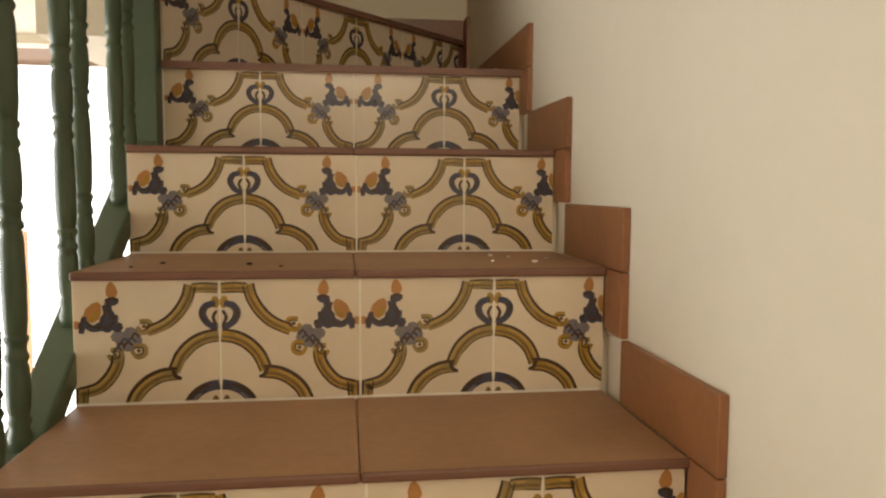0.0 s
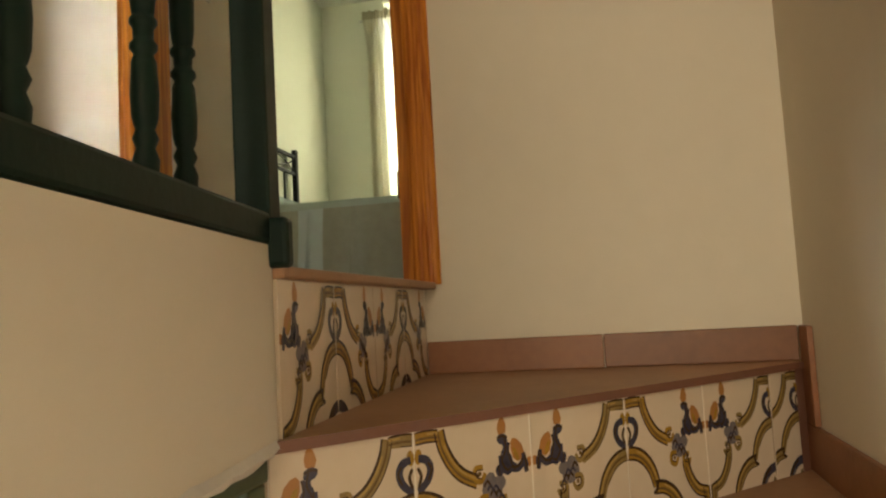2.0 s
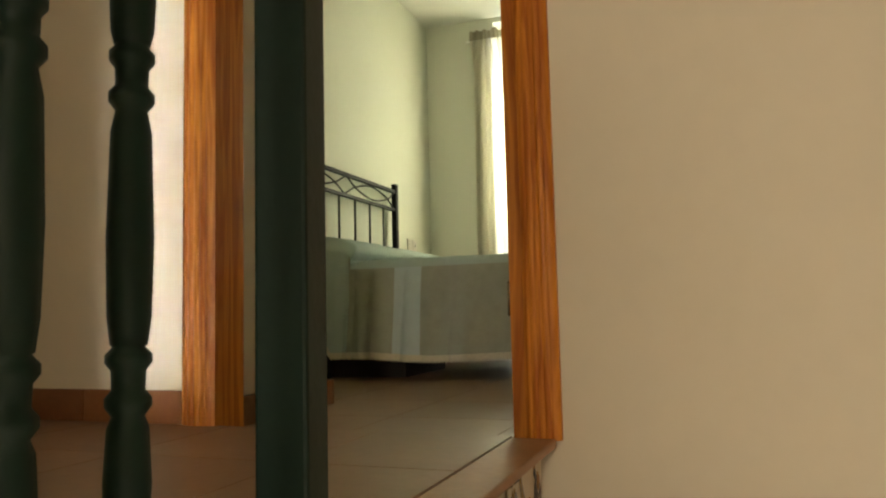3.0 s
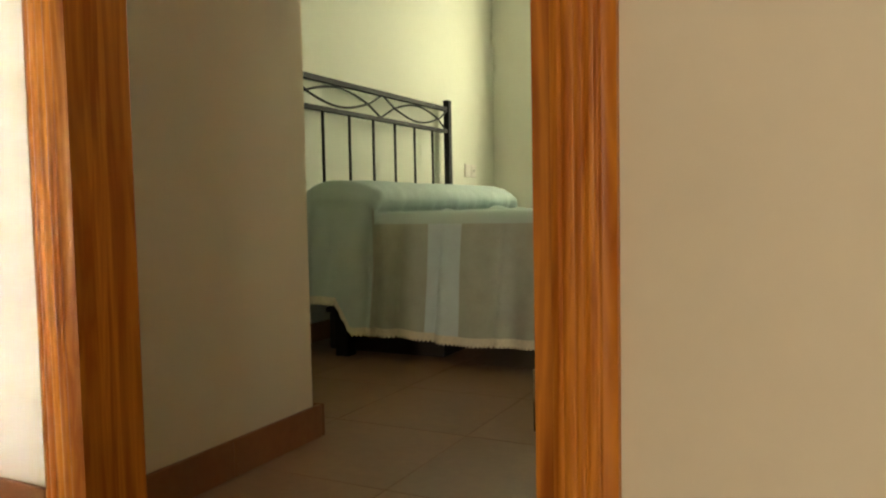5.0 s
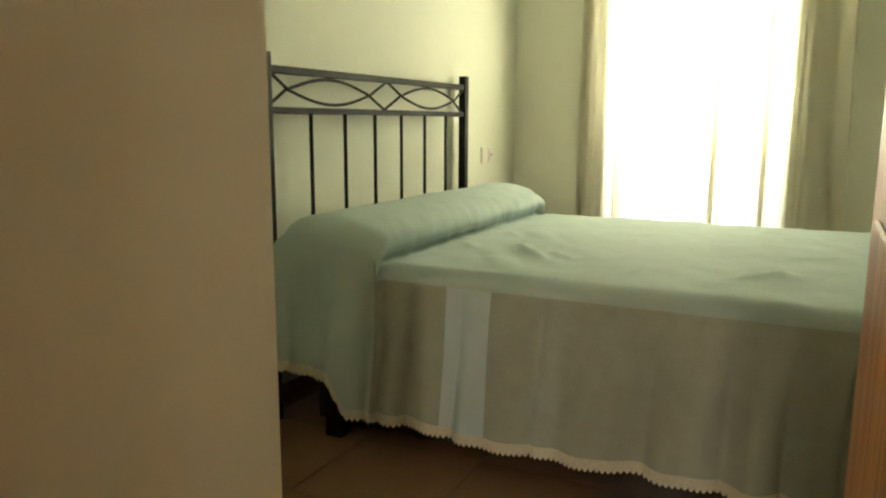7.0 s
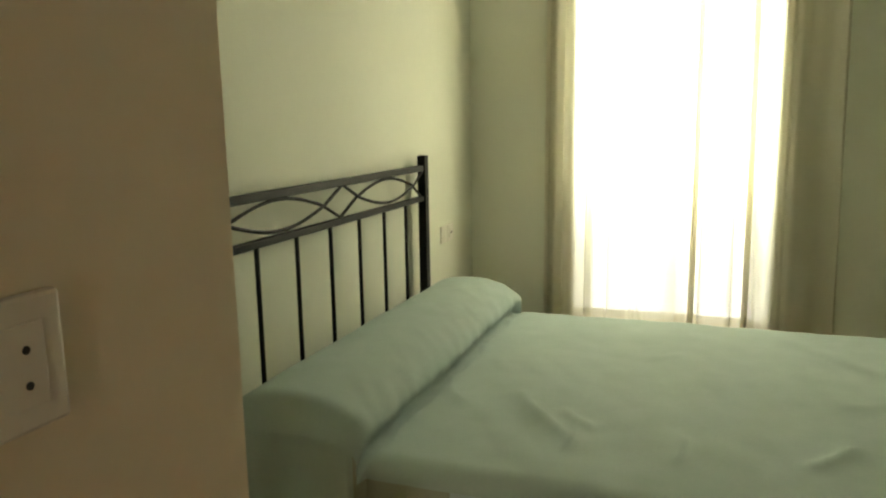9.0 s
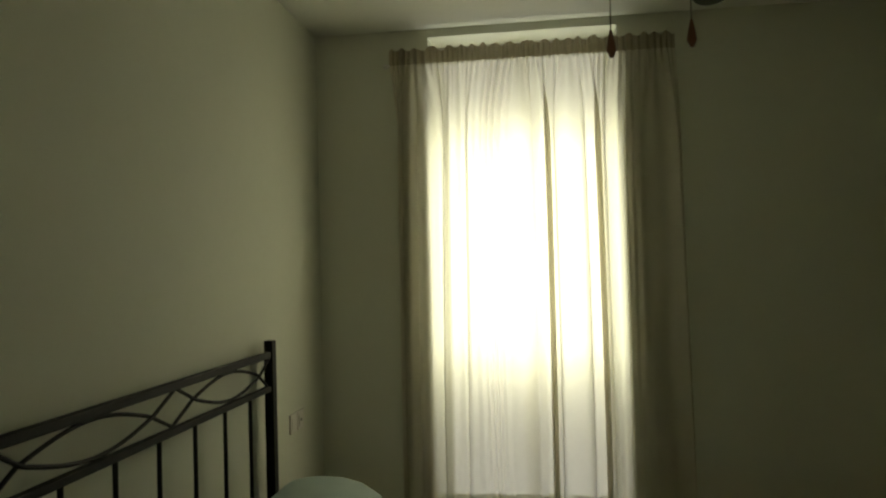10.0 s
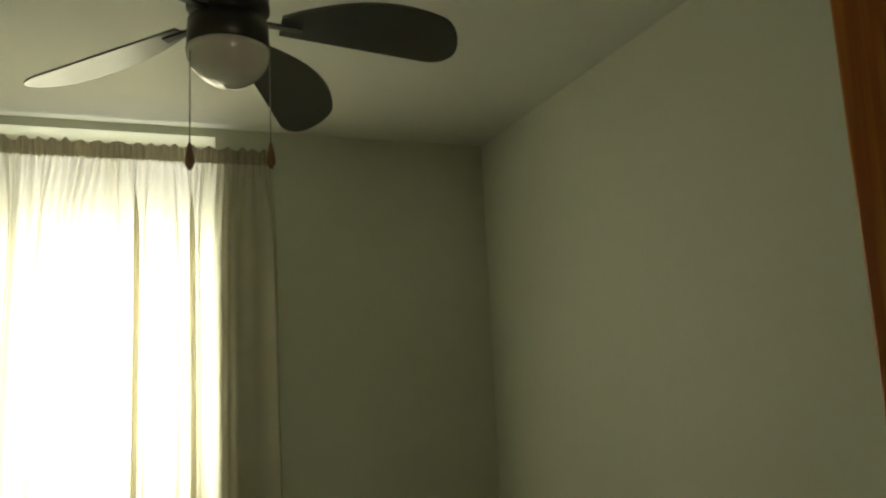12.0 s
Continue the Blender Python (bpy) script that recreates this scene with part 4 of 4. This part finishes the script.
for cx, cy, z1 in ((-0.085, -0.03, 2.02), (0.09, -0.02, 2.035)):
    part("pull_chain", tube(bmesh.new(), [(cx, cy, z1), (cx, cy, 2.28)], 0.0016, 6), CHROME, fan)
    part("pull_bead", lathe(bmesh.new(), [(0.003, z1 + 0.01), (0.009, z1 - 0.02), (0.011, z1 - 0.035), (0.004, z1 - 0.05)][::-1], 12, cx, cy), BEAD, fan, "small wooden pull bead")

# ---- sockets ----
def wall_plate(name, label, m, size, holes):
    t = thing(name, label, "wall socket")
    s = size / 2
    boxpart("plate", (-s, s, -0.009, 0, -s, s), PLASTIC, t, bevel=0.003)
    boxpart("insert", (-s * 0.62, s * 0.62, -0.011, -0.0092, -s * 0.62, s * 0.62), PLASTIC, t, bevel=0.0008)
    for hx, hz in holes:
        part("hole", tube(bmesh.new(), [(hx, -0.0118, hz), (hx, -0.0112, hz)], 0.0027, 10), BLACK, t)
    t.matrix_basis = m
    return t


wall_plate("wall_socket", "white plastic wall socket with two dark holes", pose(PASS_X, 1.48, 1.222, 0, 0, 90), 0.084, ((0.012, 0.01), (0.012, -0.012)))
bed_socket = wall_plate("wall_socket", "pale double wall socket beside the headboard", pose(ROOM_L, 4.5, 0.82, 0, 0, 90), 0.082, ())
second = boxpart("plate", (0.043, 0.125, -0.009, 0, -0.041, 0.041), PLASTIC, bed_socket, bevel=0.003)
boxpart("rocker", (0.06, 0.108, -0.012, -0.0092, -0.026, 0.026), PLASTIC, bed_socket, "small light switch rocker", bevel=0.001)
part("hole", tube(bmesh.new(), [(0.083, -0.0128, 0.0), (0.083, -0.0122, 0.0)], 0.007, 10), BLACK, bed_socket)

# ---- orange door in the lower room ----
ldoor = thing("door", "orange pine door seen edge-on in the bright lower room", "door", kind="structure")
boxpart("leaf", (-1.345, -1.28, 2.28, 2.39, LOW, -1.02), PINE, ldoor, bevel=0.004)
boxpart("edge_strip", (-1.338, -1.287, 2.27, 2.2795, LOW, -1.03), PINE, ldoor, bevel=0.002)
boxpart("latch_plate", (-1.325, -1.3, 2.266, 2.2697, -1.9, -1.78), CHROME, ldoor, bevel=0.001)

# ---- crumbs of plaster on the treads ----
for i, (cx, cy, r) in enumerate([(0.8, 0.24, 0.006), (0.83, 0.2, 0.005), (0.78, 0.12, 0.004), (0.86, 0.1, 0.007), (0.9, 0.16, 0.006)]):
    for st in (2, 0):
        bm = bmesh.new()
        bmesh.ops.create_icosphere(bm, subdivisions=1, radius=r)
        for v in bm.verts:
            v.co *= 0.7 + 0.5 * noise.random()
            v.co.z *= 0.5
        ob = tagged(finish("plaster_crumb", bm, CHIP), "small white crumb of plaster on a tread", "debris", "plaster crumbs")
        ob.location = (cx - 0.02 * st, -GO * st + cy - (0.1 if st == 0 else 0), -RISE * (st + 2) + r * 0.25)

GRIT = material("dark_grit", (0.05, 0.03, 0.02), 0.9)
for cx, cy, st, r in ((0.12, 0.12, 2, 0.006), (0.28, 0.09, 2, 0.007), (0.34, 0.05, 2, 0.005), (0.2, 0.2, 1, 0.004), (0.08, 0.06, 2, 0.004)):
    bm = bmesh.new()
    bmesh.ops.create_icosphere(bm, subdivisions=1, radius=r)
    for v in bm.verts:
        v.co.z *= 0.4
    ob = tagged(finish("grit_crumb", bm, GRIT), "small dark crumb of grit on a tread", "debris", "grit crumbs")
    ob.location = (cx, -GO * st + cy, -RISE * (st + 2) + r * 0.3)

# ---- floor tiles ----
def tile_mesh(w, d):
    me = bpy.data.meshes.new("floor_tile")
    bm = box(bmesh.new(), 0, w, 0, d, -0.012, 0)
    es = [e for e in bm.edges if all(v.co.z > -0.001 for v in e.verts)]
    bmesh.ops.bevel(bm, geom=es, offset=0.001, segments=1, affect="EDGES")
    bm.to_mesh(me)
    bm.free()
    me.materials.append(FLOOR)
    return me


def pave(parent, x0, x1, y0, y1, z, step=0.4):
    nx, ny = math.ceil((x1 - x0) / step), math.ceil((y1 - y0) / step)
    made = {}
    for i in range(nx):
        for j in range(ny):
            w, d = min(step, x1 - x0 - i * step) - 0.0015, min(step, y1 - y0 - j * step) - 0.0015
            if w < 0.01 or d < 0.01:
                continue
            key = (round(w, 3), round(d, 3))
            if key not in made:
                made[key] = tile_mesh(w, d)
            ob = new("tile", made[key])
            ob.parent = parent
            ob.location = (x0 + i * step, y0 + j * step, z)


pave(floor, ROOM_L, ROOM_R, ROOM_Y0, ROOM_Y1, LOWER)
pave(floor, DOOR_L, DOOR_R, BACK, ROOM_Y0, LOWER)
pave(bpy.data.objects["landing_slab"], -3.18, -0.062, -2.58, BACK, TOP)
